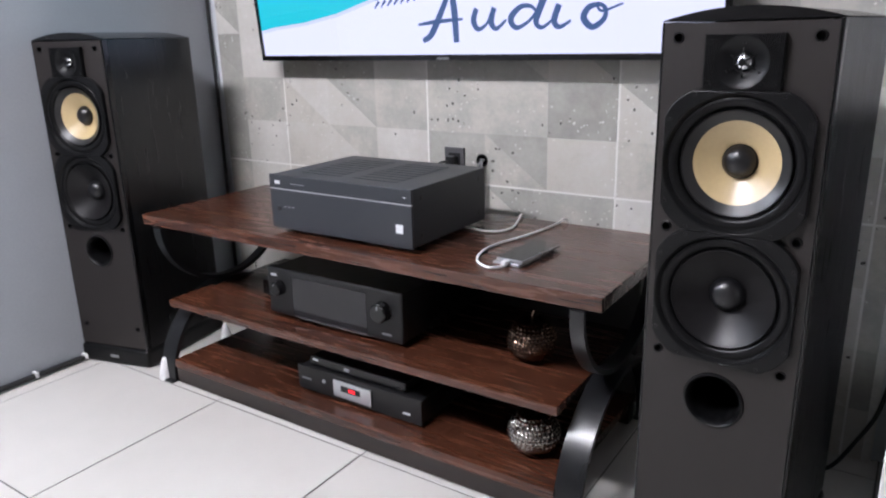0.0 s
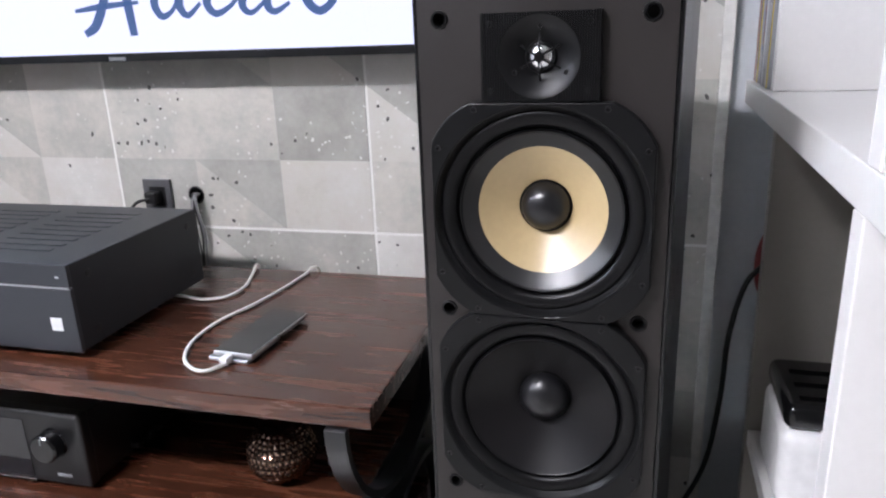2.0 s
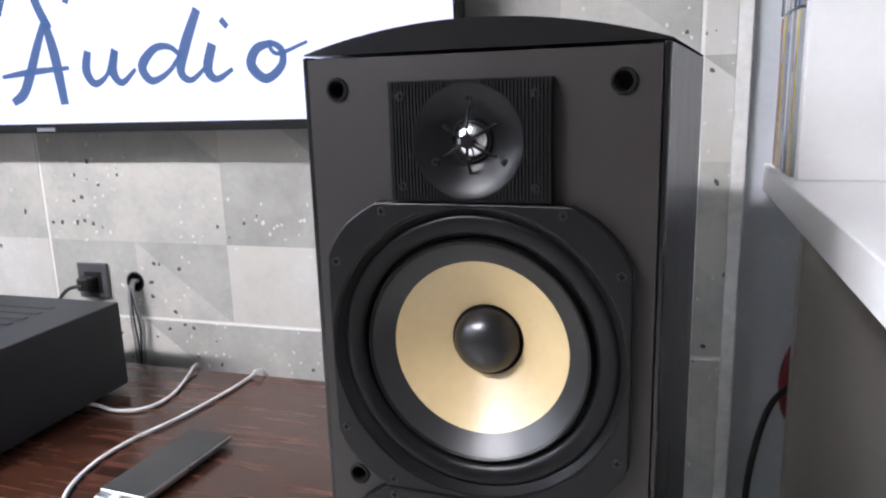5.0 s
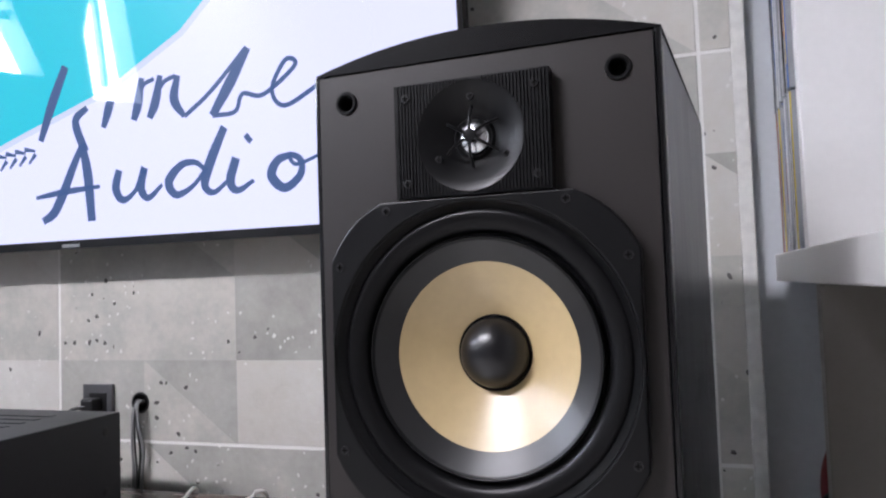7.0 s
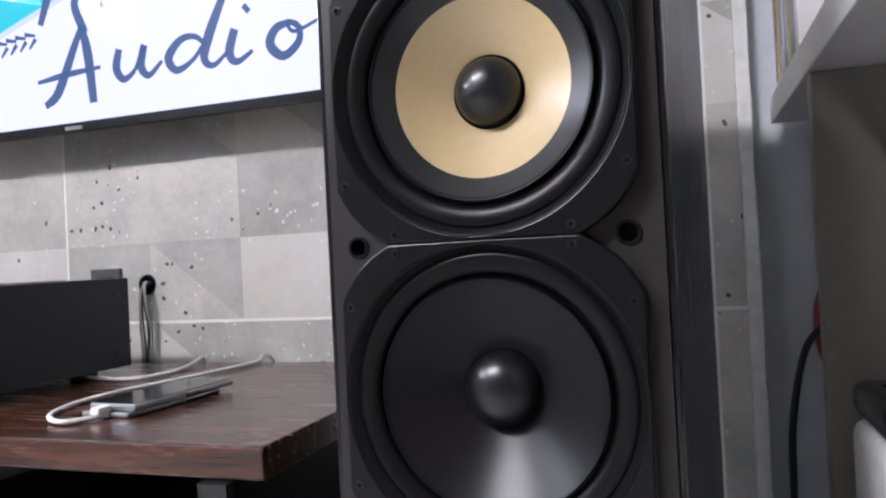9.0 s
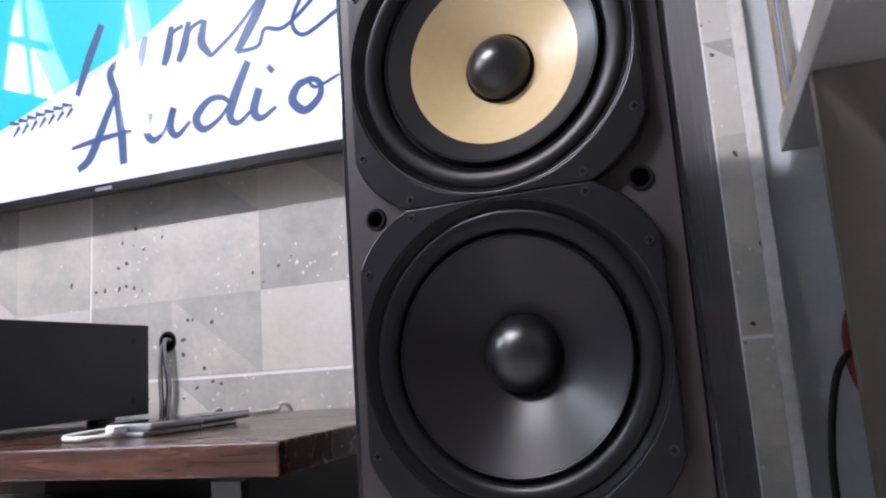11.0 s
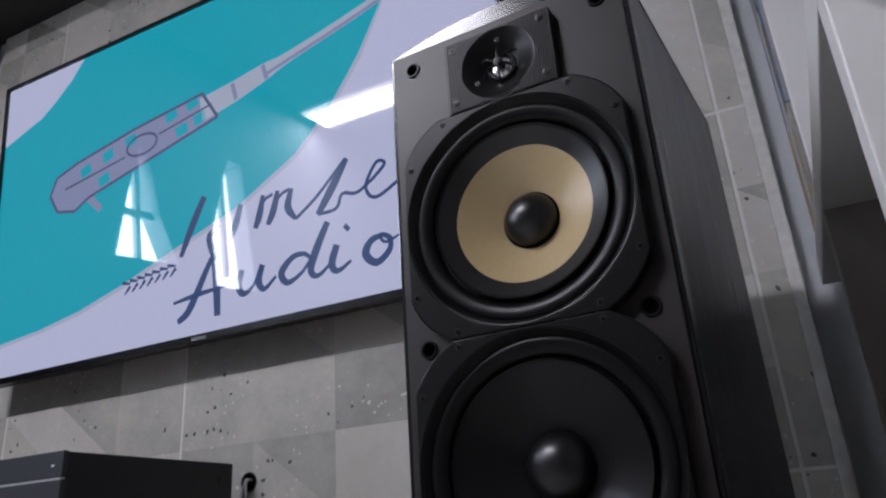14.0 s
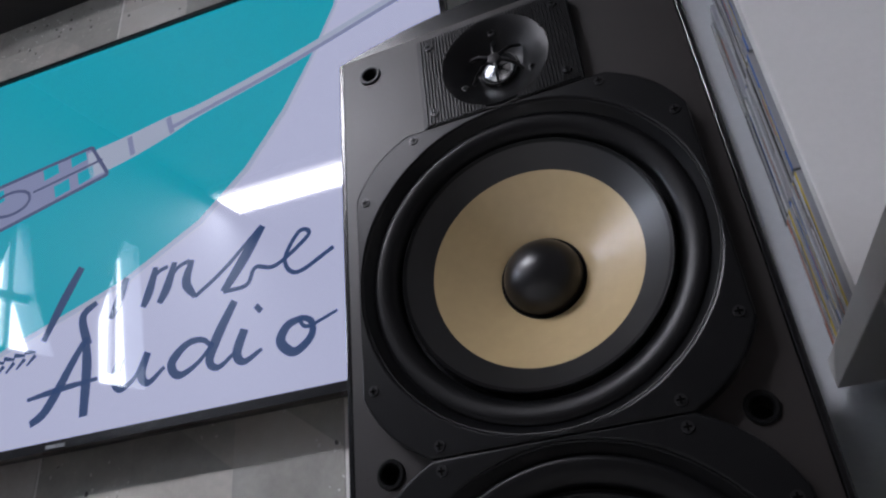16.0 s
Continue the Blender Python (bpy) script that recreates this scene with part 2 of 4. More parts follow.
def plate(outer, holes, d0, d1):
    """A plate in the local x-z plane from depth d0 to d1, with round or polygonal holes."""
    bm = bmesh.new()
    edges = []
    for loop in [outer, *holes]:
        vs = [bm.verts.new((x, d0, z)) for x, z in loop]
        edges += [bm.edges.new((vs[i], vs[(i + 1) % len(vs)])) for i in range(len(vs))]
    bmesh.ops.triangle_fill(bm, edges=edges, use_beauty=True)
    ext = bmesh.ops.extrude_face_region(bm, geom=list(bm.faces))
    vs = [g for g in ext["geom"] if isinstance(g, bmesh.types.BMVert)]
    bmesh.ops.translate(bm, verts=vs, vec=(0, d1 - d0, 0))
    return bm


def circle(cx, cz, r, n=48):
    return [(cx + r * math.cos(2 * math.pi * k / n), cz + r * math.sin(2 * math.pi * k / n)) for k in range(n)]


def smooth_path(pts, n=10):
    """A Catmull-Rom line through the points."""
    p = [Vector(q) for q in pts]
    p = [p[0] * 2 - p[1], *p, p[-1] * 2 - p[-2]]
    out = []
    for i in range(1, len(p) - 2):
        for k in range(n):
            t = k / n
            a, b, c, d = p[i - 1:i + 3]
            out.append(0.5 * ((2 * b) + (c - a) * t + (2 * a - 5 * b + 4 * c - d) * t * t + (3 * b - a - 3 * c + d) * t ** 3))
    return out + [p[-2]]


def tube(pts, r, seg=8, n=10, bm=None):
    bm = bm or bmesh.new()
    line = smooth_path(pts, n) if n else [Vector(q) for q in pts]
    rings, side = [], None
    for i, q in enumerate(line):
        t = (line[min(i + 1, len(line) - 1)] - line[max(i - 1, 0)]).normalized()
        side = (side - t * side.dot(t)) if side else t.orthogonal()
        side.normalize()
        up = t.cross(side)
        rings.append([bm.verts.new(q + r * (math.cos(2 * math.pi * k / seg) * side + math.sin(2 * math.pi * k / seg) * up)) for k in range(seg)])
    for a, b in zip(rings, rings[1:]):
        for k in range(seg):
            bm.faces.new((a[k], a[(k + 1) % seg], b[(k + 1) % seg], b[k]))
    bm.faces.new(rings[0])
    bm.faces.new(rings[-1][::-1])
    return bm


def strap(line, x0, x1, thick):
    """A flat bent strap: a line of (y, z) given thickness, wide from x0 to x1."""
    bm = bmesh.new()
    p = [Vector((0, y, z)) for y, z in line]
    rows = []
    for i, q in enumerate(p):
        t = (p[min(i + 1, len(p) - 1)] - p[max(i - 1, 0)]).normalized()
        nrm = Vector((0, -t.z, t.y)) * thick / 2
        rows.append([bm.verts.new((x, *(q + s * nrm).yz)) for x, s in ((x0, -1), (x1, -1), (x1, 1), (x0, 1))])
    for a, b in zip(rows, rows[1:]):
        for k in range(4):
            bm.faces.new((a[k], a[(k + 1) % 4], b[(k + 1) % 4], b[k]))
    bm.faces.new(rows[0])
    bm.faces.new(rows[-1][::-1])
    return bm


# ---- room ----
X0, X1, Y0, H = -1.90, 0.73, -4.2, 2.5
part("wall_north", box((X0 - 0.1, 0.012, 0), (X1 + 0.1, 0.14, H)), M["paint_light"])
# assumed walls and ceiling out of view, kept dark to hold down fill light
part("wall_east", box((X1, Y0, 0), (X1 + 0.1, 0.012, H)), M["paint_dim"])
part("wall_south", box((X0 - 0.1, Y0 - 0.1, 0), (X1 + 0.1, Y0, H)), M["paint_dim"])
part("ceiling", box((X0 - 0.1, Y0 - 0.1, H), (X1 + 0.1, 0.14, H + 0.1)), M["ceiling"])
# two gabled window openings in the west wall, as (y, z) outlines
WIN = ([(-1.12, 1.46), (-0.81, 1.46), (-0.86, 1.66), (-0.93, 1.92), (-0.98, 1.92), (-1.03, 1.66)],
       [(-1.60, 1.40), (-1.34, 1.40), (-1.33, 1.64), (-1.46, 2.02), (-1.55, 2.02)])
west = plate([(Y0, 0), (0.012, 0), (0.012, H), (Y0, H)], WIN, -0.1, 0.0)
bmesh.ops.transform(west, matrix=Matrix.Translation((X0, 0, 0)) @ Matrix(((0, 1, 0, 0), (1, 0, 0, 0), (0, 0, 1, 0), (0, 0, 0, 1))), verts=west.verts)
part("wall_west", west, M["paint_grey"])
for n in ("wall_north", "wall_west", "wall_east", "wall_south", "ceiling"):
    tagged(bpy.data.objects[n], kind="structure")
tagged(bpy.data.objects["wall_north"], "light painted plaster wall behind the tiled panel", "wall")
tagged(bpy.data.objects["wall_west"], "pale grey painted plaster side wall", "wall")
for k, outline in enumerate(WIN):
    w = thing("window_%d" % (k + 1), pose(X0 - 0.05, 0, 0), "narrow gabled window with thin white bars", "window", kind="structure")
    ys = [p[0] for p in outline]
    yc = sum(ys) / len(ys)
    part("mullion", box((-0.012, yc - 0.012, 1.46), (0.012, yc + 0.012, 1.93)), M["paint_white"], w)
    if k == 0:
        part("transom", box((-0.011, min(ys), 1.645), (0.011, max(ys), 1.675)), M["paint_white"], w)
part("backdrop", box((X0 - 1.3, -3.5, -0.5), (X0 - 1.28, 1.5, 4)), glow("daylight", (0.90, 0.95, 1.0), 65.0))
tagged(bpy.data.objects["backdrop"], "bright hazy daylight outside the windows", "sky", kind="structure")

# dark lowered edge of the ceiling over the tiled wall
soffit = part("trim", box((X0, -0.40, 2.148), (X1, 0.0118, H - 0.003), 0.004), plain("dark_ceiling_edge", (0.018, 0.017, 0.017), 0.6, var=0.1, scale=60, bmp=0.05))
tagged(soffit, "dark painted lowered ceiling edge above the tiles", "ceiling trim", kind="structure")

# ceiling lamp
LX, LY = -1.25, -2.15
lamp = thing("ceiling_lamp", pose(LX, LY, H), "long white ceiling lamp, switched on", "lamp")
part("housing", box((-0.62, -0.13, -0.05), (0.62, 0.13, 0), 0.008), M["paint_white"], lamp)
part("diffuser", box((-0.60, -0.115, -0.062), (0.60, 0.115, -0.052), 0.004), glow("lamp_diffuser", (1.0, 0.97, 0.93), 20.0), lamp)
area("ceiling_light", look((LX, LY, H - 0.07), (LX, LY + 0.001, 0)), 1.16, 0.2, LAMP_W, (1.0, 0.985, 1.0))

# ---- floor ----
floor = part("floor", box((X0 - 0.1, Y0 - 0.1, -0.1), (X1 + 0.1, 0.012, -0.003)), M["floor_grout"])
tagged(floor, "glossy cream porcelain tile floor with thin dark joints", "floor", kind="structure")
TX, TY, TS = -1.295, -0.609, 0.534
tile_mesh = None
for i in range(-2, 7):
    for j in range(-8, 2):
        x, y = TX + i * TS, TY + j * TS
        lo, hi = (max(x + 0.002, X0), max(y + 0.002, Y0)), (min(x + TS - 0.002, X1), min(y + TS - 0.002, 0.012))
        if hi[0] - lo[0] < 0.02 or hi[1] - lo[1] < 0.02:
            continue
        part("tile", box((*lo, -0.0025), (*hi, 0.0), 0.001, 1), M["floor_tile"], floor)

# ---- tiled panel on the wall ----
panel = part("tile_panel", box((-1.850, -0.0038, 0), (0.270, 0.012, 2.1475)), M["grout"])
tagged(panel, "grey cement-look stone tile panel with white grout", "wall tiles", kind="structure")
edge = part("trim", box((0.2702, -0.006, 0), (0.290, 0.0115, 2.1475), 0.002), M["plaster_edge"])
tagged(edge, "rough whitish plaster edge beside the tiles", "wall trim", kind="structure")
GX, GZ, GS = -1.541, 0.570, 0.589
for i in range(-1, 4):
    for j in range(-2, 4):
        x, z = GX + i * GS, GZ + j * GS
        lo, hi = (max(x + 0.0027, -1.850), max(z + 0.0027, 0)), (min(x + GS - 0.0027, 0.270), min(z + GS - 0.0027, 2.1475))
        if hi[0] - lo[0] < 0.01 or hi[1] - lo[1] < 0.01:
            continue
        part("tile", box((lo[0], -0.005, lo[1]), (hi[0], -0.001, hi[1]), 0.0008, 1), M["stone"], panel)


# ---- loudspeakers ----
W, TOP, HW = 0.1287, 1.002, 0.1007
C1, C2, PORT = 0.7862, 0.5628, 0.378
SOCKETS = (0.9765, 0.6736, 0.4515, 0.128)
DF = -0.0125  # how far the driver frames stand proud of the baffle


def octagon(cz, a=0.1108, b=0.1114, ca=0.070, cb=0.070):
    """Eight-sided outline with bowed corner sides."""
    pts = []
    for sx, sz, order in ((1, 1, 1), (-1, 1, -1), (-1, -1, 1), (1, -1, -1)):
        q = []
        for k in range(7):
            t = k / 6
            bow = 1 + 0.045 * math.sin(math.pi * t)
            q.append((sx * (a + (ca - a) * t) * bow, sz * (cb + (b - cb) * t) * bow))
        pts += q if order == 1 else q[::-1]
    return [(x, cz + z) for x, z in pts]


def screw(parent, x, z, d, r=0.0032):
    bm = lathe([(0, -0.001), (r, -0.0008), (r, 0.002)], 12, (x, d, z))
    s = part("screw", bm, M["screw"], parent)
    cr = bmesh.new()
    box((x - r * 0.65, d - 0.0013, z - 0.0005), (x + r * 0.65, d - 0.0009, z + 0.0005), bm=cr)
    box((x - 0.0005, d - 0.00135, z - r * 0.65), (x + 0.0005, d - 0.00095, z + r * 0.65), bm=cr)
    part("cross_slot", cr, M["void"], s)


def driver(sp, cz, upper):
    fl = part("woofer_flange", plate(octagon(cz), [circle(0, cz, 0.1090, 72)], DF, 0.0), M["flange"], sp, "black moulded eight-sided driver flange")
    bv = fl.modifiers.new("edge", "BEVEL")
    bv.width, bv.segments, bv.limit_method = 0.0016, 2, "ANGLE"
    at = (0, 0, cz)
    # sloping bowl from the frame's face down to the rubber edge
    bowl = [(0.1091, DF + 0.0016), (0.1088, DF + 0.0008), (0.1080, DF + 0.0010), (0.1045, DF + 0.0060), (0.1030, DF + 0.0078)]
    part("basket_ring", lathe(bowl, 72, at), M["flange"], sp, smooth=0.6)
    roll = [(0.1032, -0.0046), (0.1022, -0.0060), (0.0995, -0.0064), (0.0960, -0.0060), (0.0925, -0.0050), (0.0895, -0.0034), (0.0878, -0.0010), (0.0868, 0.0030), (0.0850, 0.0034), (0.0846, 0.0010)]
    part("surround", lathe(roll, 72, at), M["rubber"], sp, "broad black rubber roll surround", smooth=0.9)
    ridge = [(0.0847, 0.0016), (0.0843, -0.0036), (0.0836, -0.0046), (0.0826, -0.0042), (0.0820, -0.0030), (0.0812, -0.0028)]
    part("glue_ridge", lathe(ridge, 72, at), M["flange"], sp, smooth=0.9)
    prof = lambda r: -0.0030 + (0.0815 - r) / 0.0565 * 0.0345 + 0.0016 * math.sin((0.0815 - r) / 0.0565 * math.pi)
    if upper:
        part("cone_rim", lathe([(r, prof(r)) for r in (0.0815, 0.078, 0.074, 0.070, 0.0668)], 72, at), M["cone_rim"], sp, "satin black outer cone rim", smooth=0.9)
        part("cone", lathe([(r, prof(r)) for r in (0.0668, 0.060, 0.053, 0.046, 0.040, 0.034, 0.024)], 72, at), M["cream_cone"], sp, "cream polymer speaker cone", smooth=0.9)
        rc, hc = 0.0262, 0.0215
    else:
        part("cone", lathe([(r, prof(r)) for r in (0.0815, 0.076, 0.07, 0.064, 0.057, 0.05, 0.043, 0.036, 0.027)], 72, at), M["black_cone"], sp, "satin black speaker cone", smooth=0.9)
        rc, hc = 0.0288, 0.0225
    base = prof(rc)
    part("cap_ring", lathe([(rc + 0.0020, prof(rc + 0.0020)), (rc + 0.0016, base - 0.0016), (rc - 0.0002, base - 0.0012), (rc - 0.0008, base)], 48, at), M["rubber"], sp, smooth=0.9)
    dome = [(rc * math.sin(a), base - hc * math.cos(a)) for a in [math.pi / 2 * k / 10 for k in range(11)]]
    part("dust_cap", lathe(dome, 48, at), M["cap"], sp, "domed black dust cap", smooth=1.2)
    for sx, sz in ((0.1032, 0.0662), (0.0648, 0.1049)):
        for a in (-1, 1):
            for b in (-1, 1):
                screw(sp, a * sx, cz + b * sz, DF)


def tower(m, label):
    sp = thing("tower_loudspeaker", m, label, "loudspeaker", "pair of loudspeakers")
    z0 = 0.062
    holes = [circle(0, C1, 0.1060), circle(0, C2, 0.1060), circle(0, PORT, 0.0445), circle(0, 0.9398, 0.036)] + [circle(s * HW, z, 0.0060, 20) for z in SOCKETS for s in (-1, 1)]
    part("baffle", plate([(-W + 0.005, z0), (W - 0.005, z0), (W - 0.005, TOP - 0.004), (-W + 0.005, TOP - 0.004)], holes, 0.0, 0.02), M["baffle"], sp, "charcoal vinyl front panel")
    dp, FL = 0.355, 0.018  # the sides spread a little towards the back
    for s in (-1, 1):
        xs = sorted((s * W, s * (W - 0.018)))
        side = box((xs[0], 0.0205, z0), (xs[1], dp, TOP - 0.002))
        for vert in side.verts:
            if vert.co.y > 0.2:
                vert.co.x += s * FL
        part("side_panel", side, M["ash"], sp, "black ash wood-grain side panel")
        xs = sorted((s * W, s * (W - 0.0046)))
        part("edge_trim", box((xs[0], 0.0015, z0), (xs[1], 0.0203, TOP - 0.002), 0.0012), M["gloss_black"], sp)
    part("back_panel", box((-W - FL + 0.0192, dp - 0.018, z0), (W + FL - 0.0192, dp, TOP - 0.002)), M["ash"], sp)
    part("bottom_panel", box((-W + 0.0182, 0.0205, z0), (W - 0.0182, dp - 0.0182, z0 + 0.018)), M["ash"], sp)
    part("top_panel", box((-W + 0.0182, 0.0205, TOP - 0.022), (W - 0.0182, dp - 0.0182, TOP - 0.004)), M["ash"], sp)
    rise = 0.019
    arc = [(-W + 2 * W * k / 24, TOP + rise * (1 - (2 * k / 24 - 1) ** 2)) for k in range(25)]
    top = bmesh.new()
    rows = []
    for d, lift in ((0.004, 0.0), (dp, 0.0)):
        wide = 1 + FL / W * (d > 0.2)
        rows.append([top.verts.new((x * wide, d, z + lift)) for x, z in arc])
        rows.append([top.verts.new((x * wide, d, TOP - 0.001)) for x, _ in arc])
    for k in range(24):
        for a, b in ((0, 1), (2, 3), (0, 2), (1, 3)):
            top.faces.new((rows[a][k], rows[a][k + 1], rows[b][k + 1], rows[b][k]))
    part("top_cap", top, M["gloss_black"], sp, "gloss black arched top cap", smooth=0.4)
    pl = box((-W - 0.004, -0.008, 0.0), (W + 0.004, dp + 0.004, z0 - 0.002), 0.012, 3)
    for vert in pl.verts:
        if vert.co.y > 0.2:
            vert.co.x *= 1 + FL / W
    part("plinth", pl, M["flange"], sp, "black moulded plinth")
    part("badge", box((-0.016, -0.0095, 0.024), (0.016, -0.0075, 0.034), 0.001), M["grey_print"], sp)
    driver(sp, C1, True)
    driver(sp, C2, False)
    # tweeter
    tz0, tz1, tw, tzc = 0.8990, 0.9808, 0.0565, 0.9398
    plt = part("tweeter_plate", plate([(-tw, tz0), (tw, tz0), (tw, tz1), (-tw, tz1)], [circle(0, tzc, 0.0382)], -0.011, 0.0), M["flange"], sp, "black ribbed tweeter faceplate")
    for k in range(45):
        x = -tw + 0.003 + k * (2 * tw - 0.006) / 44
        h = math.sqrt(max(0.0, 0.0392 ** 2 - x * x))
        for a, b in ((tz0 + 0.001, tzc - h), (tzc + h, tz1 - 0.001)) if h else ((tz0 + 0.001, tz1 - 0.001),):
            if b - a > 0.002:
                part("rib", box((x - 0.0007, -0.0122, a), (x + 0.0007, -0.0105, b)), M["flange"], plt)
    dish = [(0.0390, -0.0122), (0.0378, -0.012), (0.031, -0.0085), (0.023, -0.004), (0.0175, -0.0002), (0.0155, 0.0004)]
    part("waveguide", lathe(dish, 56, (0, 0, tzc)), M["flange"], plt, smooth=0.8)
    part("dome_surround", lathe([(0.0156, 0.0004), (0.0140, -0.0016), (0.0120, 0.0004)], 40, (0, 0, tzc)), M["rubber"], plt, smooth=1.0)
    part("dome", lathe([(0.0122 * math.sin(a), 0.0008 - 0.006 * math.cos(a)) for a in [math.pi / 2 * k / 8 for k in range(9)]], 40, (0, 0, tzc)), M["chrome"], plt, "silver metal tweeter dome", smooth=1.2)
    guard = part("phase_guard", lathe([(0, -0.0135), (0.0046, -0.0128), (0.0052, -0.0100), (0.003, -0.0085)], 16, (0, 0, tzc)), M["flange"], plt, "six-spoked black tweeter guard", smooth=0.6)
    for k in range(6):
        a = radians(90 + 60 * k)
        c, s = math.cos(a), math.sin(a)
        spoke = tube([(c * 0.003, -0.0118, tzc + s * 0.003), (c * 0.013, -0.0112, tzc + s * 0.013), (c * 0.0215, -0.005, tzc + s * 0.0215)], 0.0012, 6, 3)
        part("spoke", spoke, M["flange"], guard, smooth=0.9)
    for x, z in ((-0.047, 0.9092), (0.047, 0.9092), (-0.047, 0.9705), (0.047, 0.9705)):
        screw(plt, x, z, -0.0124)
    for k in range(3):
        a = radians(90 + 120 * k)
        screw(plt, 0.0285 * math.cos(a), tzc + 0.0285 * math.sin(a), -0.0075, 0.0026)
    # reflex port
    prt = [(0.0505, -0.0005), (0.0500, -0.0035), (0.0470, -0.0045), (0.0435, -0.001), (0.0408, 0.008), (0.0395, 0.02), (0.0395, 0.14), (0, 0.14)]
    part("bass_port", lathe(prt, 56, (0, 0, PORT)), M["flange"], sp, "flared black bass port", smooth=0.8)
    for z in SOCKETS:
        for s in (-1, 1):
            bm = lathe([(0.0088, 0.0004), (0.0086, -0.0014), (0.0080, -0.0018), (0.0066, -0.0018), (0.0059, -0.0008), (0.0059, 0.019), (0, 0.019)], 20, (s * HW, 0, z))
            part("grille_socket", bm, M["rubber"], sp, smooth=0.5)
    return sp


spk = tower(pose(0.0504, -0.6135, 0, 0, 0, math.degrees(-0.0498)), "black tower loudspeaker with cream upper cone on the tiled floor")
other = copy_thing(spk, pose(-1.7746, -0.6088, 0, 0, 0, math.degrees(0.255)))
tagged(other, "black tower loudspeaker in the corner by the grey wall")

# ---- TV stand ----
stand = thing("tv_stand", pose(0, 0, 0), "dark brown wooden three-shelf television stand with bent black iron legs", "tv stand")
SY0, SY1 = -0.562, -0.070
part("top", box((-1.600, SY0, 0.4745), (-0.1735, SY1, 0.505), 0.0025), M["wood"], stand, "polished dark brown wooden top")
part("shelf", box((-1.5200, SY0 - 0.004, 0.2315), (-0.2590, SY1 - 0.02, 0.2535), 0.002), M["wood"], stand)
part("shelf", box((-1.4900, SY0 - 0.034, 0.0510), (-0.2500, SY1 - 0.02, 0.0765), 0.002), M["wood"], stand)
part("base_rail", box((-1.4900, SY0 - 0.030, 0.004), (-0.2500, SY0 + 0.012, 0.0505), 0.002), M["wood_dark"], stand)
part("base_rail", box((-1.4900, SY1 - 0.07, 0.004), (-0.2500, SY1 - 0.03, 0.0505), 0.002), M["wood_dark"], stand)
part("back_panel", box((-1.33, SY1 - 0.034, 0.0770), (-0.252, SY1 - 0.022, 0.2310)), M["matte_black"], stand)
part("back_panel", box((-0.95, SY1 - 0.034, 0.2540), (-0.252, SY1 - 0.022, 0.4740)), M["matte_black"], stand)
for xa, xb in ((-1.556, -1.496), (-0.252, -0.192)):
    ym = (SY0 + SY1) / 2 - 0.014
    up = [(ym + 0.235 * math.cos(a), 0.473 - 0.205 * math.sin(a)) for a in [math.pi * k / 24 for k in range(25)]]
    dn = [(ym + 0.262 * math.cos(a), 0.004 + 0.256 * math.sin(a)) for a in [math.pi * k / 24 for k in range(25)]]
    part("leg", strap(up, (xa + xb) / 2 - 0.015, (xa + xb) / 2 + 0.015, 0.012), M["iron"], stand, smooth=0.5)
    part("leg", strap(dn, xa, xb, 0.012), M["iron"], stand, smooth=0.5)
    part("foot", box((xa, ym - 0.279, 0), (xb, ym - 0.232, 0.008), 0.002), M["iron"], stand)
    part("foot", box((xa, ym + 0.232, 0), (xb, ym + 0.279, 0.008), 0.002), M["iron"], stand)


def settle(s, ox, oy, nx, ny, z):
    """Stand a thing drawn round (ox, oy) at (nx, ny) on height z, at s times its drawn size."""
    return Matrix.Translation((nx - s * ox, ny - s * oy, z)) @ Matrix.Diagonal((s, s, s, 1))


# ---- power amplifier ----
AX0, AX1, AY0, AY1, AZ0, AZ1 = -1.107, -0.654, -0.508, -0.175, 0.517, 0.656
amp = thing("power_amplifier", pose(0, 0, 0.505), "graphite grey metal power amplifier on the stand", "amplifier")
ZB = AZ0 - 0.505
HT = AZ1 - AZ0
part("case", box((AX0 + 0.003, AY0 + 0.008, ZB), (AX1 - 0.003, AY1, ZB + HT), 0.0015), M["amp"], amp)
part("front_panel", box((AX0, AY0, ZB), (AX1, AY0 + 0.0075, ZB + HT * 0.735), 0.0012), M["amp_face"], amp)
part("front_panel", box((AX0, AY0, ZB + HT * 0.757), (AX1, AY0 + 0.0075, ZB + HT + 0.001), 0.0012), M["amp_face"], amp)
part("trim_line", box((AX0 + 0.002, AY0 + 0.0002, ZB + HT * 0.737), (AX1 - 0.002, AY0 + 0.007, ZB + HT * 0.755)), M["silver"], amp, "thin silver line across the front")
for k in range(9):
    y = AY0 + 0.06 + k * 0.027
    for a, b in ((AX0 + 0.06, AX0 + 0.19), (AX0 + 0.235, AX0 + 0.37)):
        part("vent_bar", box((a, y, ZB + HT), (b, y + 0.011, ZB + HT + 0.0012), 0.0004, 1), M["amp"], amp)
part("badge", box((AX0 + 0.020, AY0 - 0.0008, ZB + HT * 0.84), (AX0 + 0.038, AY0, ZB + HT * 0.90)), M["white_print"], amp, "small pale maker's badge")
part("model_print", box((AX0 + 0.075, AY0 - 0.0004, ZB + HT * 0.855), (AX0 + 0.122, AY0, ZB + HT * 0.872)), M["grey_print"], amp)
part("power_key", lathe([(0, -0.002), (0.006, -0.002), (0.0066, 0)], 16, (AX0 + 0.03, AY0, ZB + HT * 0.37)), M["matte_black"], amp)
for k in range(3):
    part("led", box((AX0 + 0.047 + k * 0.014, AY0 - 0.0005, ZB + HT * 0.41), (AX0 + 0.055 + k * 0.014, AY0, ZB + HT * 0.43)), M["grey_print"], amp)
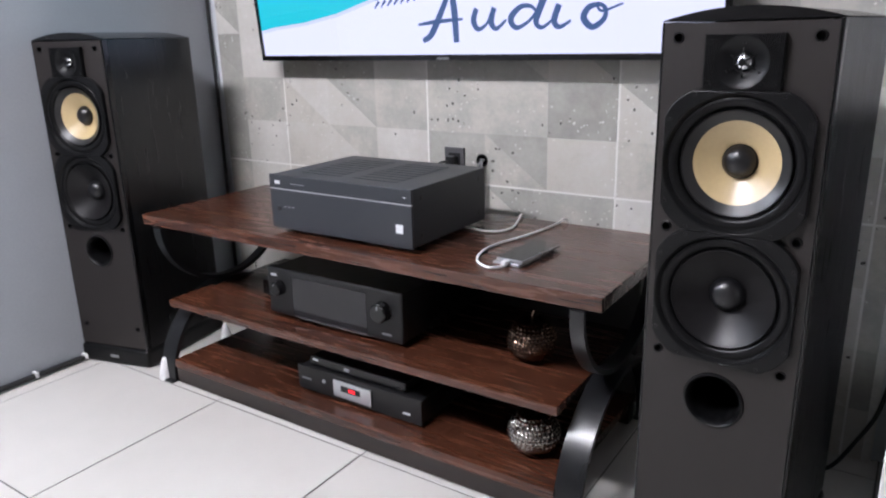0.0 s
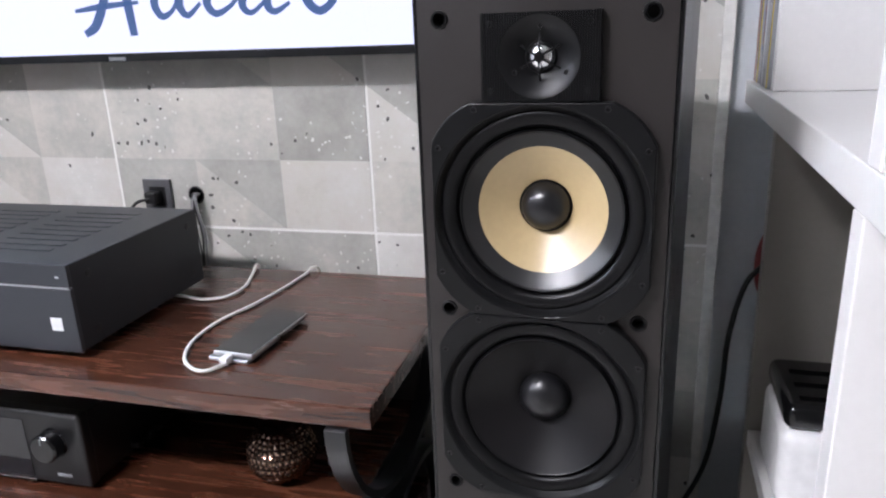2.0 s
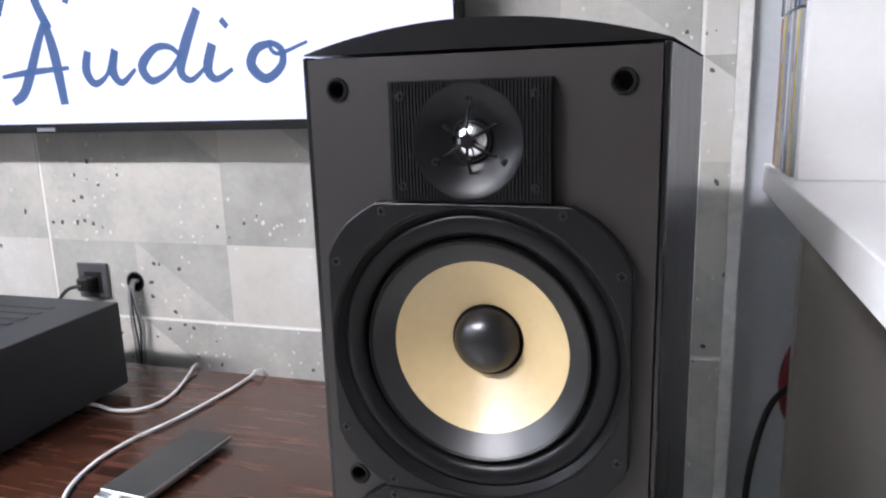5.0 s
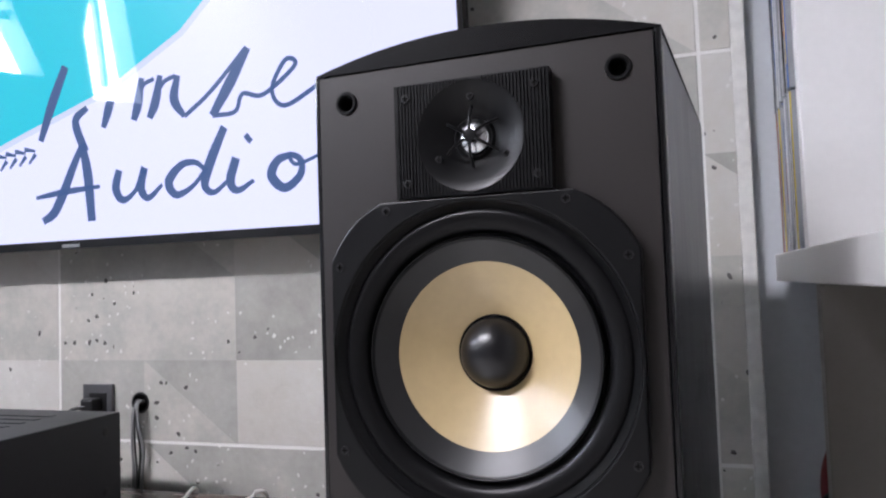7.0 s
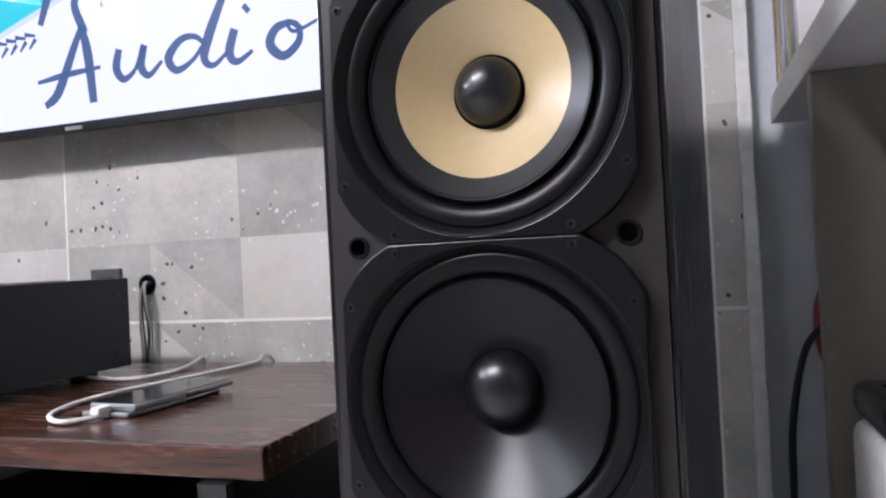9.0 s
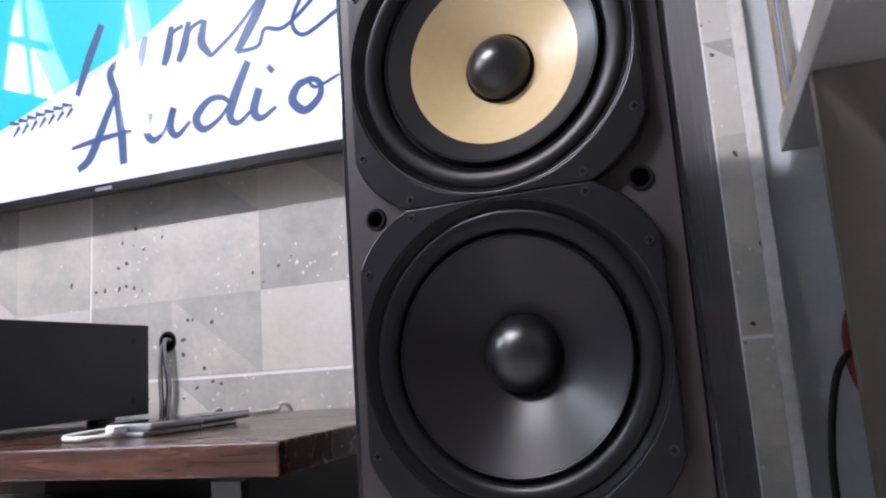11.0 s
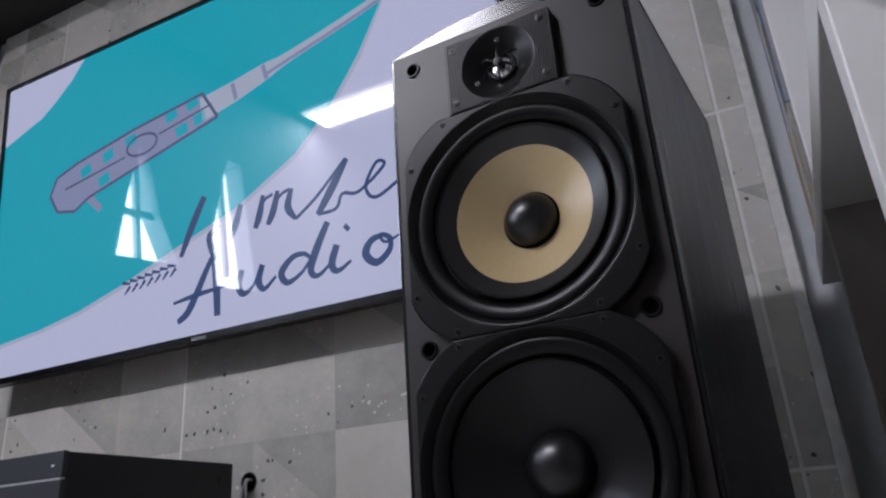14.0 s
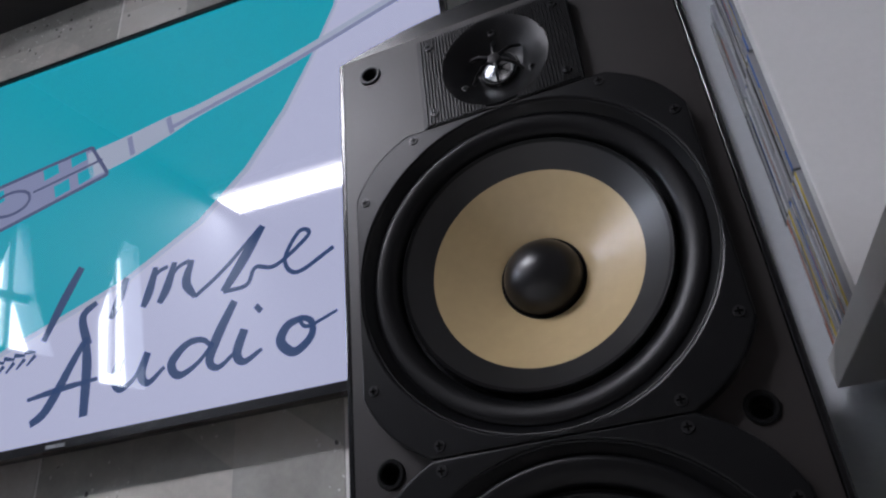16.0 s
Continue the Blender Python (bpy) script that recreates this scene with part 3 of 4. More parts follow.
part("seal_print", box((AX1 - 0.046, AY0 - 0.0005, ZB + HT * 0.25), (AX1 - 0.026, AY0, ZB + HT * 0.40)), M["white_print"], amp, "pale square approval mark")
part("small_print", box((AX1 - 0.022, AY0 - 0.0005, ZB + HT * 0.86), (AX1 - 0.016, AY0, ZB + HT * 0.88)), M["white_print"], amp)
for y, z in ((AY0 + 0.045, 0.82), (AY0 + 0.045, 0.17), (AY1 - 0.03, 0.82), (AY1 - 0.03, 0.17)):
    bm = lathe([(0, -0.0015), (0.006, -0.001), (0.007, 0.001)], 16)
    bmesh.ops.transform(bm, matrix=pose(AX1 - 0.003, y, ZB + HT * z, 0, 0, 90), verts=bm.verts)
    part("side_bolt", bm, M["matte_black"], amp)
for x in (AX0 + 0.05, AX1 - 0.05):
    for y in (AY0 + 0.05, AY1 - 0.05):
        part("foot", lathe_z([(0, 0), (0.018, 0), (0.020, -ZB + 0.004), (0.020, ZB)], 24, (x, y, 0)), M["matte_black"], amp)

# ---- television ----
TVW0, TVW1, TVH = -1.4806, -0.145, 0.768
tv = thing("television", pose(0.0613, -0.083, 0.9235, 4.5, 0, 0) @ Matrix.Diagonal((1.0842, 1.0842, 1.0842, 1)), "large flat television on the wall showing a picture", "television")
part("bezel", plate([(TVW0, 0), (TVW1, 0), (TVW1, TVH), (TVW0, TVH)], [[(TVW0 + 0.008, 0.014), (TVW1 - 0.008, 0.014), (TVW1 - 0.008, TVH - 0.008), (TVW0 + 0.008, TVH - 0.008)]], -0.004, 0.012), M["gloss_black"], tv)
part("back", box((TVW0 + 0.004, 0.012, 0.004), (TVW1 - 0.004, 0.045, TVH - 0.004), 0.004), M["matte_black"], tv)
part("wall_mount", box((-1.0, 0.045, 0.25), (-0.62, 0.075, 0.55)), M["matte_black"], tv)
part("badge", box((-0.847, -0.006, 0.002), (-0.812, -0.004, 0.008)), M["grey_print"], tv)


def screen_mat(name, c, e):
    m, nt, b = nodes_of(name)
    b.inputs["Base Color"].default_value = (0.01, 0.01, 0.01, 1)
    b.inputs["Roughness"].default_value = 0.035
    b.inputs["Emission Color"].default_value = (*c, 1)
    b.inputs["Emission Strength"].default_value = e
    return m


SCREEN_E = 1.52
S_white = screen_mat("screen_white", (0.64, 0.66, 0.85), SCREEN_E)
S_teal = screen_mat("screen_teal", (0.012, 0.46, 0.57), SCREEN_E)
S_navy = screen_mat("screen_navy", (0.045, 0.085, 0.20), SCREEN_E)
S_rim = screen_mat("screen_pale", (0.50, 0.55, 0.66), SCREEN_E)
S_body = screen_mat("screen_mauve", (0.30, 0.33, 0.50), SCREEN_E)
screen = part("screen", box((TVW0 + 0.008, 0.002, 0.014), (TVW1 - 0.008, 0.006, TVH - 0.008)), S_white, tv, "glossy screen lit white and turquoise")


def flat(name, pts, mat, d):
    bm = bmesh.new()
    bm.faces.new([bm.verts.new((x, d, z)) for x, z in pts])
    bmesh.ops.triangulate(bm, faces=bm.faces)
    return part(name, bm, mat, screen)


def stroke(name, lines, w, mat, d, slant=0.0):
    """Brush strokes of varying width, each a list of (x, z, width)."""
    bm = bmesh.new()
    for line in lines:
        p = smooth_path([(x, z, k) for x, z, k in line], 6)
        prev = None
        for i, q in enumerate(p):
            t = p[min(i + 1, len(p) - 1)] - p[max(i - 1, 0)]
            t = Vector((t.x, t.y)).normalized()
            n = Vector((-t.y, t.x)) * w * q.z / 2
            a, b = bm.verts.new((q.x + n.x, d, q.y + n.y)), bm.verts.new((q.x - n.x, d, q.y - n.y))
            if prev:
                bm.faces.new((prev[0], a, b, prev[1]))
            prev = (a, b)
    return part(name, bm, mat, screen)


ZS = TVH - 0.0085
teal = [(-1.472, 0.085), (-1.418, 0.094), (-1.30, 0.104), (-1.174, 0.124), (-1.05, 0.156), (-0.924, 0.196), (-0.741, 0.252), (-0.597, 0.325), (-0.512, 0.398), (-0.44, 0.49),
        (-0.388, 0.575), (-0.34, 0.67), (-0.31, ZS), (-1.20, ZS), (-1.243, 0.712), (-1.30, 0.668), (-1.341, 0.642), (-1.472, 0.600)]
flat("rim_shape", [(x + 0.006, z - 0.008 if k < 10 else z) for k, (x, z) in enumerate(teal)], S_rim, 0.0017)
flat("turquoise_shape", teal, S_teal, 0.0014)
flat("guitar_body", [(-1.290, 0.420), (-1.262, 0.375), (-1.205, 0.362), (-1.16, 0.385), (-0.785, 0.468), (-0.826, 0.536), (-1.03, 0.512), (-1.20, 0.482), (-1.27, 0.462)], S_body, 0.0011)
stroke("guitar_neck", [[(-0.83, 0.497, 1.7), (-0.74, 0.512, 1.5), (-0.66, 0.530, 1.2), (-0.60, 0.543, 0.75), (-0.43, 0.583, 0.62), (-0.22, 0.645, 0.55)]], 0.034, S_rim, 0.0008)
for x, z in ((-1.19, 0.45), (-1.12, 0.468), (-1.05, 0.484), (-0.93, 0.508), (-0.87, 0.518), (-0.90, 0.464), (-0.85, 0.476), (-1.13, 0.412)):
    stroke("guitar_cutout", [[(x, z, 1), (x + 0.032, z + 0.008, 1)]], 0.026, S_teal, 0.0008)
S_line = screen_mat("screen_plum", (0.10, 0.12, 0.24), SCREEN_E)
outline = [(-1.290, 0.420), (-1.262, 0.375), (-1.205, 0.362), (-1.16, 0.385), (-0.97, 0.427), (-0.785, 0.468), (-0.806, 0.502), (-0.826, 0.536), (-1.03, 0.512), (-1.20, 0.482), (-1.27, 0.462), (-1.290, 0.420)]
stroke("guitar_outline", [[(*a, 1), (*b, 1)] for a, b in zip(outline, outline[1:])], 0.007, S_line, 0.0007)
stroke("guitar_outline", [[(-1.0 + 0.045 * math.cos(k * math.pi / 6), 0.468 + 0.024 * math.sin(k * math.pi / 6), 1) for k in range(13)], [(-1.24, 0.425, 1), (-1.05, 0.452, 0.7)], [(-0.95, 0.478, 0.8), (-0.80, 0.503, 0.8)]], 0.006, S_line, 0.0006)
stroke("guitar_fret", [[(-0.66, 0.523, 1), (-0.43, 0.577, 1), (-0.22, 0.639, 1)]], 0.008, S_body, 0.0006)
stroke("guitar_fret", [[(-0.745, 0.532, 1), (-0.735, 0.492, 1)]], 0.010, S_body, 0.0006)
stroke("guitar_fret", [[(-0.665, 0.547, 1), (-0.655, 0.512, 1)]], 0.010, S_body, 0.0006)
stroke("guitar_jack", [[(-1.16, 0.385, 1), (-1.12, 0.345, 0.8)]], 0.02, S_body, 0.0009)
# slanted bars of the upper line of the picture
for bar in [[(-0.803, 0.276, 0.9), (-0.835, 0.22, 1.1), (-0.865, 0.160, 0.7)], [(-0.765, 0.205, 0.6), (-0.79, 0.185, 0.9), (-0.775, 0.135, 1.0)],
                       [(-0.71, 0.235, 0.7), (-0.722, 0.20, 1.0), (-0.735, 0.170, 0.6)], [(-0.655, 0.240, 0.6), (-0.665, 0.20, 1.0), (-0.675, 0.176, 0.7)],
                       [(-0.620, 0.240, 0.6), (-0.632, 0.20, 1.0), (-0.645, 0.176, 0.7)], [(-0.588, 0.236, 0.6), (-0.597, 0.20, 1.0), (-0.58, 0.172, 0.5)],
                       [(-0.462, 0.262, 0.7), (-0.495, 0.215, 1.1), (-0.53, 0.168, 0.8)]]:
    stroke("slanted_bar", [bar], 0.0165, S_navy, 0.0010).location = (-0.018, 0, 0.021)
stroke("thin_link", [[(-0.675, 0.178, 1), (-0.655, 0.225, 1), (-0.632, 0.236, 1)], [(-0.645, 0.178, 1), (-0.618, 0.225, 1), (-0.592, 0.236, 1)], [(-0.58, 0.172, 1), (-0.53, 0.205, 1), (-0.465, 0.262, 1)],
                     [(-0.53, 0.168, 1), (-0.49, 0.170, 1), (-0.475, 0.195, 1), (-0.44, 0.190, 1), (-0.385, 0.226, 1), (-0.40, 0.236, 1), (-0.425, 0.196, 1), (-0.405, 0.170, 1), (-0.345, 0.196, 1)]], 0.007, S_navy, 0.0009).location = (-0.018, 0, 0.021)
stroke("feather", [[(-1.037 + 0.021 * k, 0.133 + 0.0022 * k, 0.5), (-1.022 + 0.021 * k, 0.149 + 0.002 * k, 1.0)] for k in range(7)]
       + [[(-1.045 + 0.021 * k, 0.160 + 0.0018 * k, 1.0), (-1.022 + 0.021 * k, 0.154 + 0.002 * k, 0.5)] for k in range(7)], 0.008, S_navy, 0.0010)
# the word Audio
AUDIO = [
    [(-0.792, 0.170, 0.7), (-0.815, 0.135, 1.0), (-0.846, 0.085, 1.2), (-0.866, 0.060, 1.1), (-0.890, 0.048, 0.8)],
    [(-0.794, 0.170, 0.9), (-0.786, 0.120, 1.3), (-0.784, 0.043, 1.1)],
    [(-0.902, 0.088, 0.4), (-0.84, 0.094, 0.7), (-0.762, 0.098, 0.4)],
    [(-0.720, 0.121, 0.9), (-0.729, 0.092, 1.1), (-0.716, 0.073, 0.8), (-0.690, 0.086, 0.5), (-0.668, 0.121, 0.9)],
    [(-0.668, 0.121, 0.9), (-0.678, 0.090, 1.1), (-0.664, 0.073, 0.7), (-0.635, 0.092, 0.4)],
    [(-0.550, 0.108, 0.5), (-0.568, 0.121, 0.6), (-0.596, 0.119, 0.8), (-0.622, 0.095, 1.1), (-0.608, 0.074, 0.8), (-0.575, 0.086, 0.5), (-0.547, 0.112, 0.5)],
    [(-0.510, 0.170, 0.9), (-0.540, 0.120, 1.2), (-0.553, 0.086, 1.0), (-0.537, 0.073, 0.6), (-0.508, 0.090, 0.4)],
    [(-0.492, 0.122, 1.0), (-0.505, 0.088, 1.1), (-0.492, 0.073, 0.7), (-0.462, 0.086, 0.4)],
    [(-0.471, 0.146, 1.0), (-0.464, 0.152, 1.0)],
    [(-0.392, 0.119, 0.6), (-0.418, 0.112, 0.9), (-0.430, 0.090, 1.1), (-0.408, 0.071, 0.9), (-0.380, 0.088, 0.8), (-0.378, 0.110, 0.7), (-0.396, 0.119, 0.5), (-0.385, 0.104, 0.4), (-0.335, 0.118, 0.3)],
]
for lo, hi in ((0, 3), (3, 5), (5, 7), (7, 9), (9, 10)):
    letter = stroke("letter", AUDIO[lo:hi], 0.0150, S_navy, 0.0010)
    letter.scale.x, letter.location.x = 0.95, -0.0442

# ---- receiver on the middle shelf ----
rc = thing("av_receiver", settle(1.045, -0.922, -0.462, -0.930, -0.499, 0.2535), "black audio receiver with two round knobs on the shelf", "receiver")
part("case", box((-1.137, -0.438, 0.010), (-0.707, -0.115, 0.132), 0.003), M["matte_black"], rc)
part("front_panel", box((-1.142, -0.462, 0.010), (-0.702, -0.4385, 0.138), 0.006, 3), M["matte_black"], rc)
part("display_window", box((-1.052, -0.4636, 0.018), (-0.808, -0.4622, 0.122), 0.0006, 1), M["display"], rc, "dark smoked display window")
part("trim_line", box((-1.050, -0.4645, 0.0125), (-0.806, -0.4625, 0.0150)), M["chrome"], rc, "thin polished silver line")
for x, r in ((-1.096, 0.019), (-0.757, 0.0235)):
    k = part("volume_knob", lathe([(0, -0.024), (r * 0.88, -0.024), (r, -0.021), (r, -0.003), (r * 1.08, 0)], 36, (x, -0.4622, 0.086)), M["gloss_black"], rc, "glossy black round knob", smooth=0.5)
    part("pointer", box((x - 0.001, -0.4868, 0.096), (x + 0.001, -0.4858, 0.086 + r * 0.8)), M["grey_print"], k)
part("badge", box((-1.126, -0.463, 0.115), (-1.106, -0.4622, 0.121)), M["white_print"], rc)
part("model_print", box((-0.762, -0.463, 0.026), (-0.735, -0.4622, 0.031)), M["grey_print"], rc)
for x in (-1.09, -0.75):
    for y in (-0.40, -0.16):
        part("foot", lathe_z([(0, 0), (0.018, 0), (0.02, 0.004), (0.02, 0.0105)], 20, (x, y, 0)), M["rubber"], rc)
for k in range(3):
    part("terminal", box((-0.7068, -0.36 + 0.028 * k, 0.018), (-0.690, -0.348 + 0.028 * k, 0.030), 0.002), M["screw"], rc)

box_l = thing("media_box", settle(1.05, -1.2175, -0.36, -1.2385, -0.394, 0.2535), "small black media box beside the receiver", "media player")
part("case", box((-1.275, -0.36, 0.004), (-1.160, -0.24, 0.052), 0.004), M["matte_black"], box_l)
part("front_panel", box((-1.273, -0.3625, 0.007), (-1.162, -0.3605, 0.049), 0.001), M["gloss_black"], box_l)
part("foot", box((-1.265, -0.35, 0.0), (-1.170, -0.25, 0.0039)), M["rubber"], box_l)

# ---- players on the bottom shelf ----
cdp = thing("disc_player", settle(1.012, -0.8585, -0.462, -0.829, -0.536, 0.0765), "black disc player with silver centre panel and red display", "disc player")
part("case", box((-1.055, -0.452, 0.006), (-0.662, -0.16, 0.070), 0.003), M["matte_black"], cdp)
part("front_panel", box((-1.060, -0.462, 0.006), (-0.657, -0.4525, 0.073), 0.002), M["matte_black"], cdp)
cen = part("centre_panel", box((-0.932, -0.467, 0.016), (-0.808, -0.4625, 0.062), 0.002), M["silver"], cdp, "brushed silver centre panel")
part("display_window", box((-0.905, -0.4684, 0.036), (-0.842, -0.4672, 0.052)), M["display"], cen)
part("digits", box((-0.878, -0.4692, 0.040), (-0.858, -0.4685, 0.048)), glow("red_digits", (1.0, 0.02, 0.03), 1.6), cen, "glowing red digits")
part("power_key", lathe([(0, -0.002), (0.005, -0.002), (0.0055, 0)], 16, (-0.967, -0.4622, 0.045)), M["silver"], cdp)
part("badge", box((-1.045, -0.463, 0.036), (-1.012, -0.4622, 0.042)), M["grey_print"], cdp)
part("model_print", box((-0.712, -0.463, 0.026), (-0.690, -0.4622, 0.031)), M["white_print"], cdp)
for x in (-1.02, -0.70):
    for y in (-0.41, -0.2):
        part("foot", box((x - 0.015, y - 0.015, 0), (x + 0.015, y + 0.015, 0.0065), 0.002), M["rubber"], cdp)
slim = thing("slim_player", settle(1.015, -0.866, -0.45, -0.840, -0.521, 0.1503), "slim black disc player stacked on another player", "disc player")
part("case", box((-1.020, -0.440, 0.002), (-0.712, -0.23, 0.026), 0.003), M["matte_black"], slim)
part("front_panel", box((-1.022, -0.450, 0.002), (-0.710, -0.4405, 0.027), 0.002), M["gloss_black"], slim)
part("logo_print", box((-0.905, -0.4508, 0.011), (-0.888, -0.4501, 0.018)), M["grey_print"], slim)
part("badge", box((-1.012, -0.4508, 0.016), (-0.994, -0.4501, 0.021)), M["white_print"], slim)
part("eject_key", box((-0.732, -0.4515, 0.008), (-0.722, -0.4501, 0.012)), M["screw"], slim)
part("foot", box((-1.0, -0.42, 0.0), (-0.73, -0.25, 0.0019)), M["rubber"], slim)


# ---- apple ornaments ----
def apple(m, label, chips):
    a = thing("apple_ornament", m, label, "ornament", "apple ornaments")
    R = 0.056
    prof = []
    for k in range(0, 21):
        t = math.pi * k / 20
        r = R * math.sin(t) * (1 + 0.10 * math.cos(t)) + 0.004 * (k in (0,))
        z = 0.052 - 0.052 * math.cos(t)
        if t < 0.5:
            z += 0.006 * (0.5 - t) / 0.5
        if t > 2.55:
            z -= 0.05 * (t - 2.55)
        prof.append((max(r, 0.0), z))
    part("body", lathe_z([(r * 0.97, z) for r, z in prof], 40), M["bronze_dark"], a, smooth=1.2)
    bm = bmesh.new()
    for row in range(3, 17):
        t = math.pi * row / 20
        (r0, z0), (r1, z1) = prof[row], prof[row + 1]
        n = max(10, int(2 * math.pi * r0 / 0.0095))
        for k in range(n):
            a0, a1 = 2 * math.pi * (k + 0.1 + 0.5 * (row % 2)) / n, 2 * math.pi * (k + 0.9 + 0.5 * (row % 2)) / n
            v = []
            for rr, zz, aa in ((r0, z0 + 0.0006, a0), (r0, z0 + 0.0006, a1), (r1, z1 - 0.0006, a1), (r1, z1 - 0.0006, a0)):
                v.append(bm.verts.new((rr * math.cos(aa), rr * math.sin(aa), zz)))
            c = sum((q.co for q in v), Vector()) / 4
            top = bm.verts.new(c + Vector((c.x, c.y, (c.z - 0.052))).normalized() * 0.0016)
            for i in range(4):
                bm.faces.new((v[i], v[(i + 1) % 4], top))
    mos = part("mosaic", bm, M[chips], a, "mirror-bright bronze mosaic chips")
    tagged(mos, kind="stuff")
    part("stem", tube([(0, 0, 0.088), (0.001, 0.002, 0.105), (0.005, 0.003, 0.118)], 0.0026, 8, 4), M["bronze"], a)
    return a


M["bronze_dark"] = plain("dark_bronze", (0.045, 0.025, 0.018), 0.22, 0.7, bmp=0.0)
apple(pose(-0.410, -0.385, 0.2535) @ Matrix.Diagonal((1.04, 1.04, 1.04, 1)), "bronze mosaic apple ornament on the middle shelf", "bronze")
apple(pose(-0.3565, -0.4745, 0.0765, 0, 0, 40) @ Matrix.Diagonal((1.08, 1.08, 1.0, 1)), "silver-bronze mosaic apple ornament on the bottom shelf", "mosaic_silver")

# ---- phone and white cable ----
ph = thing("phone", pose(-0.421, -0.388, 0.505, 0, 0, -4) @ Matrix.Diagonal((1.04, 1.04, 1.04, 1)), "dark smartphone lying on the stand, plugged in", "phone")
part("case", box((-0.036, -0.083, 0.0), (0.030, 0.064, 0.006), 0.0025, 3), M["phone_edge"], ph, "clear silvery phone case")
part("body", box((-0.030, -0.078, 0.0064), (0.036, 0.082, 0.0146), 0.003, 3), M["phone_edge"], ph)
part("glass", box((-0.0285, -0.0765, 0.0144), (0.0345, 0.0805, 0.0150), 0.0002, 1), M["phone"], ph, "black glossy glass")
wire = thing("charging_cable", pose(0, 0, 0), "white charging cable looping across the stand to the phone", "cable")
part("cord", tube([(-0.464, -0.060, 0.40), (-0.466, -0.064, 0.50), (-0.472, -0.085, 0.518), (-0.480, -0.089, 0.5092), (-0.485, -0.164, 0.5092), (-0.501, -0.259, 0.5092), (-0.522, -0.334, 0.5092), (-0.525, -0.401, 0.5092), (-0.510, -0.459, 0.5092), (-0.483, -0.497, 0.5092), (-0.446, -0.512, 0.5092), (-0.424, -0.477, 0.5092), (-0.428, -0.488, 0.515)], 0.0030, 8, 8), M["cable_white"], wire, smooth=1.0)
part("plug", box((-0.4345, -0.490, 0.511), (-0.4215, -0.470, 0.5190), 0.002), M["paper"], wire)
wire2 = thing("signal_cable", pose(0, 0, 0), "white cable running from under the amplifier to the wall", "cable")
part("cord", tube([(-0.601, -0.060, 0.45), (-0.602, -0.066, 0.510), (-0.586, -0.118, 0.5092), (-0.565, -0.188, 0.5092), (-0.572, -0.237, 0.5092), (-0.609, -0.257, 0.5092), (-0.653, -0.249, 0.5092), (-0.687, -0.241, 0.5092), (-0.745, -0.195, 0.5095)], 0.0030, 8, 8), M["cable_white"], wire2, smooth=1.0)

# ---- wall outlet and cables ----
out = thing("wall_outlet", pose(-0.856, -0.005, 0.640), "graphite square power outlet on the tiled wall", "outlet")
part("plate", box((-0.034, -0.008, -0.034), (0.034, 0, 0.034), 0.002), M["outlet"], out)
part("insert", box((-0.018, -0.0095, -0.024), (0.022, -0.008, 0.018), 0.001), M["matte_black"], out)
part("power_plug", box((-0.016, -0.034, -0.016), (0.012, -0.0096, 0.010), 0.004), M["matte_black"], out)
part("power_cord", tube([(-0.004, -0.032, -0.004), (-0.03, -0.045, -0.012), (-0.07, -0.045, -0.06), (-0.09, -0.04, -0.12)], 0.0035, 8, 8), M["cable_black"], out)
hole = thing("cable_outlet", pose(-0.765, -0.0052, 0.640), "round cable hole in the tiled wall", "cable hole")
part("ring", lathe([(0.0155, 0.0), (0.0165, -0.0015), (0.0185, -0.0018), (0.0195, 0.0)], 32), M["matte_black"], hole)
part("hole", lathe([(0, -0.0004), (0.0158, -0.0004)], 24), M["void"], hole)
rng = random.Random(4)
strands = ("black", "grey", "black", "grey", "black", "grey", "black", "grey")
for k, tone in enumerate(strands):
    c = thing("hanging_cable", pose(0, 0, 0), tone + " cable hanging from the hole behind the stand", "cable", "cables from the wall hole")
    x = -0.773 + 0.0022 * k
    sway, drop = rng.uniform(-0.010, 0.012), rng.uniform(-0.004, 0.004)
    part("cord", tube([(x, 0.0, 0.640 + drop), (x + 0.002, -0.013 - 0.0012 * k, 0.640 + drop), (x + 0.004 + sway * 0.4, -0.020 - 0.001 * k, 0.612), (x + 0.006 + sway, -0.020 - 0.001 * (k % 3), 0.56),
                       (x + 0.006 + sway * 0.6, -0.020, 0.52), (x + 0.004, -0.022, 0.42), (x, -0.02, 0.30)], rng.uniform(0.0016, 0.0026), 7, 6), M["cable_" + tone], c, smooth=1.0)

# ---- left corner ----
cab = thing("speaker_cable", pose(0, 0, 0), "black cable clipped along the foot of the wall", "cable")
part("cord", tube([(X0 + 0.010, -2.6, 0.012), (X0 + 0.010, -1.5, 0.012), (X0 + 0.012, -0.83, 0.013), (X0 + 0.011, -0.65, 0.012), (X0 + 0.012, -0.50, 0.013), (X0 + 0.012, -0.2, 0.011)], 0.009, 8, 8), M["cable_black"], cab, smooth=1.0)
for y in (-0.655, -0.628, -0.815):
    part("clip", box((X0, y, 0.006), (X0 + 0.023, y + 0.010, 0.025), 0.002), M["paper"], cab)
cor = thing("corner_cable", pose(0, 0, 0), "black cable running up the room corner", "cable")
part("cord", tube([(X0 + 0.012, -0.004, 0.02), (X0 + 0.010, -0.004, 0.45), (X0 + 0.014, -0.004, 0.80), (X0 + 0.009, -0.004, 1.1), (X0 + 0.012, -0.004, 1.8), (X0 + 0.012, -0.004, 2.147)], 0.006, 8, 6), M["cable_black"], cor, smooth=1.0)
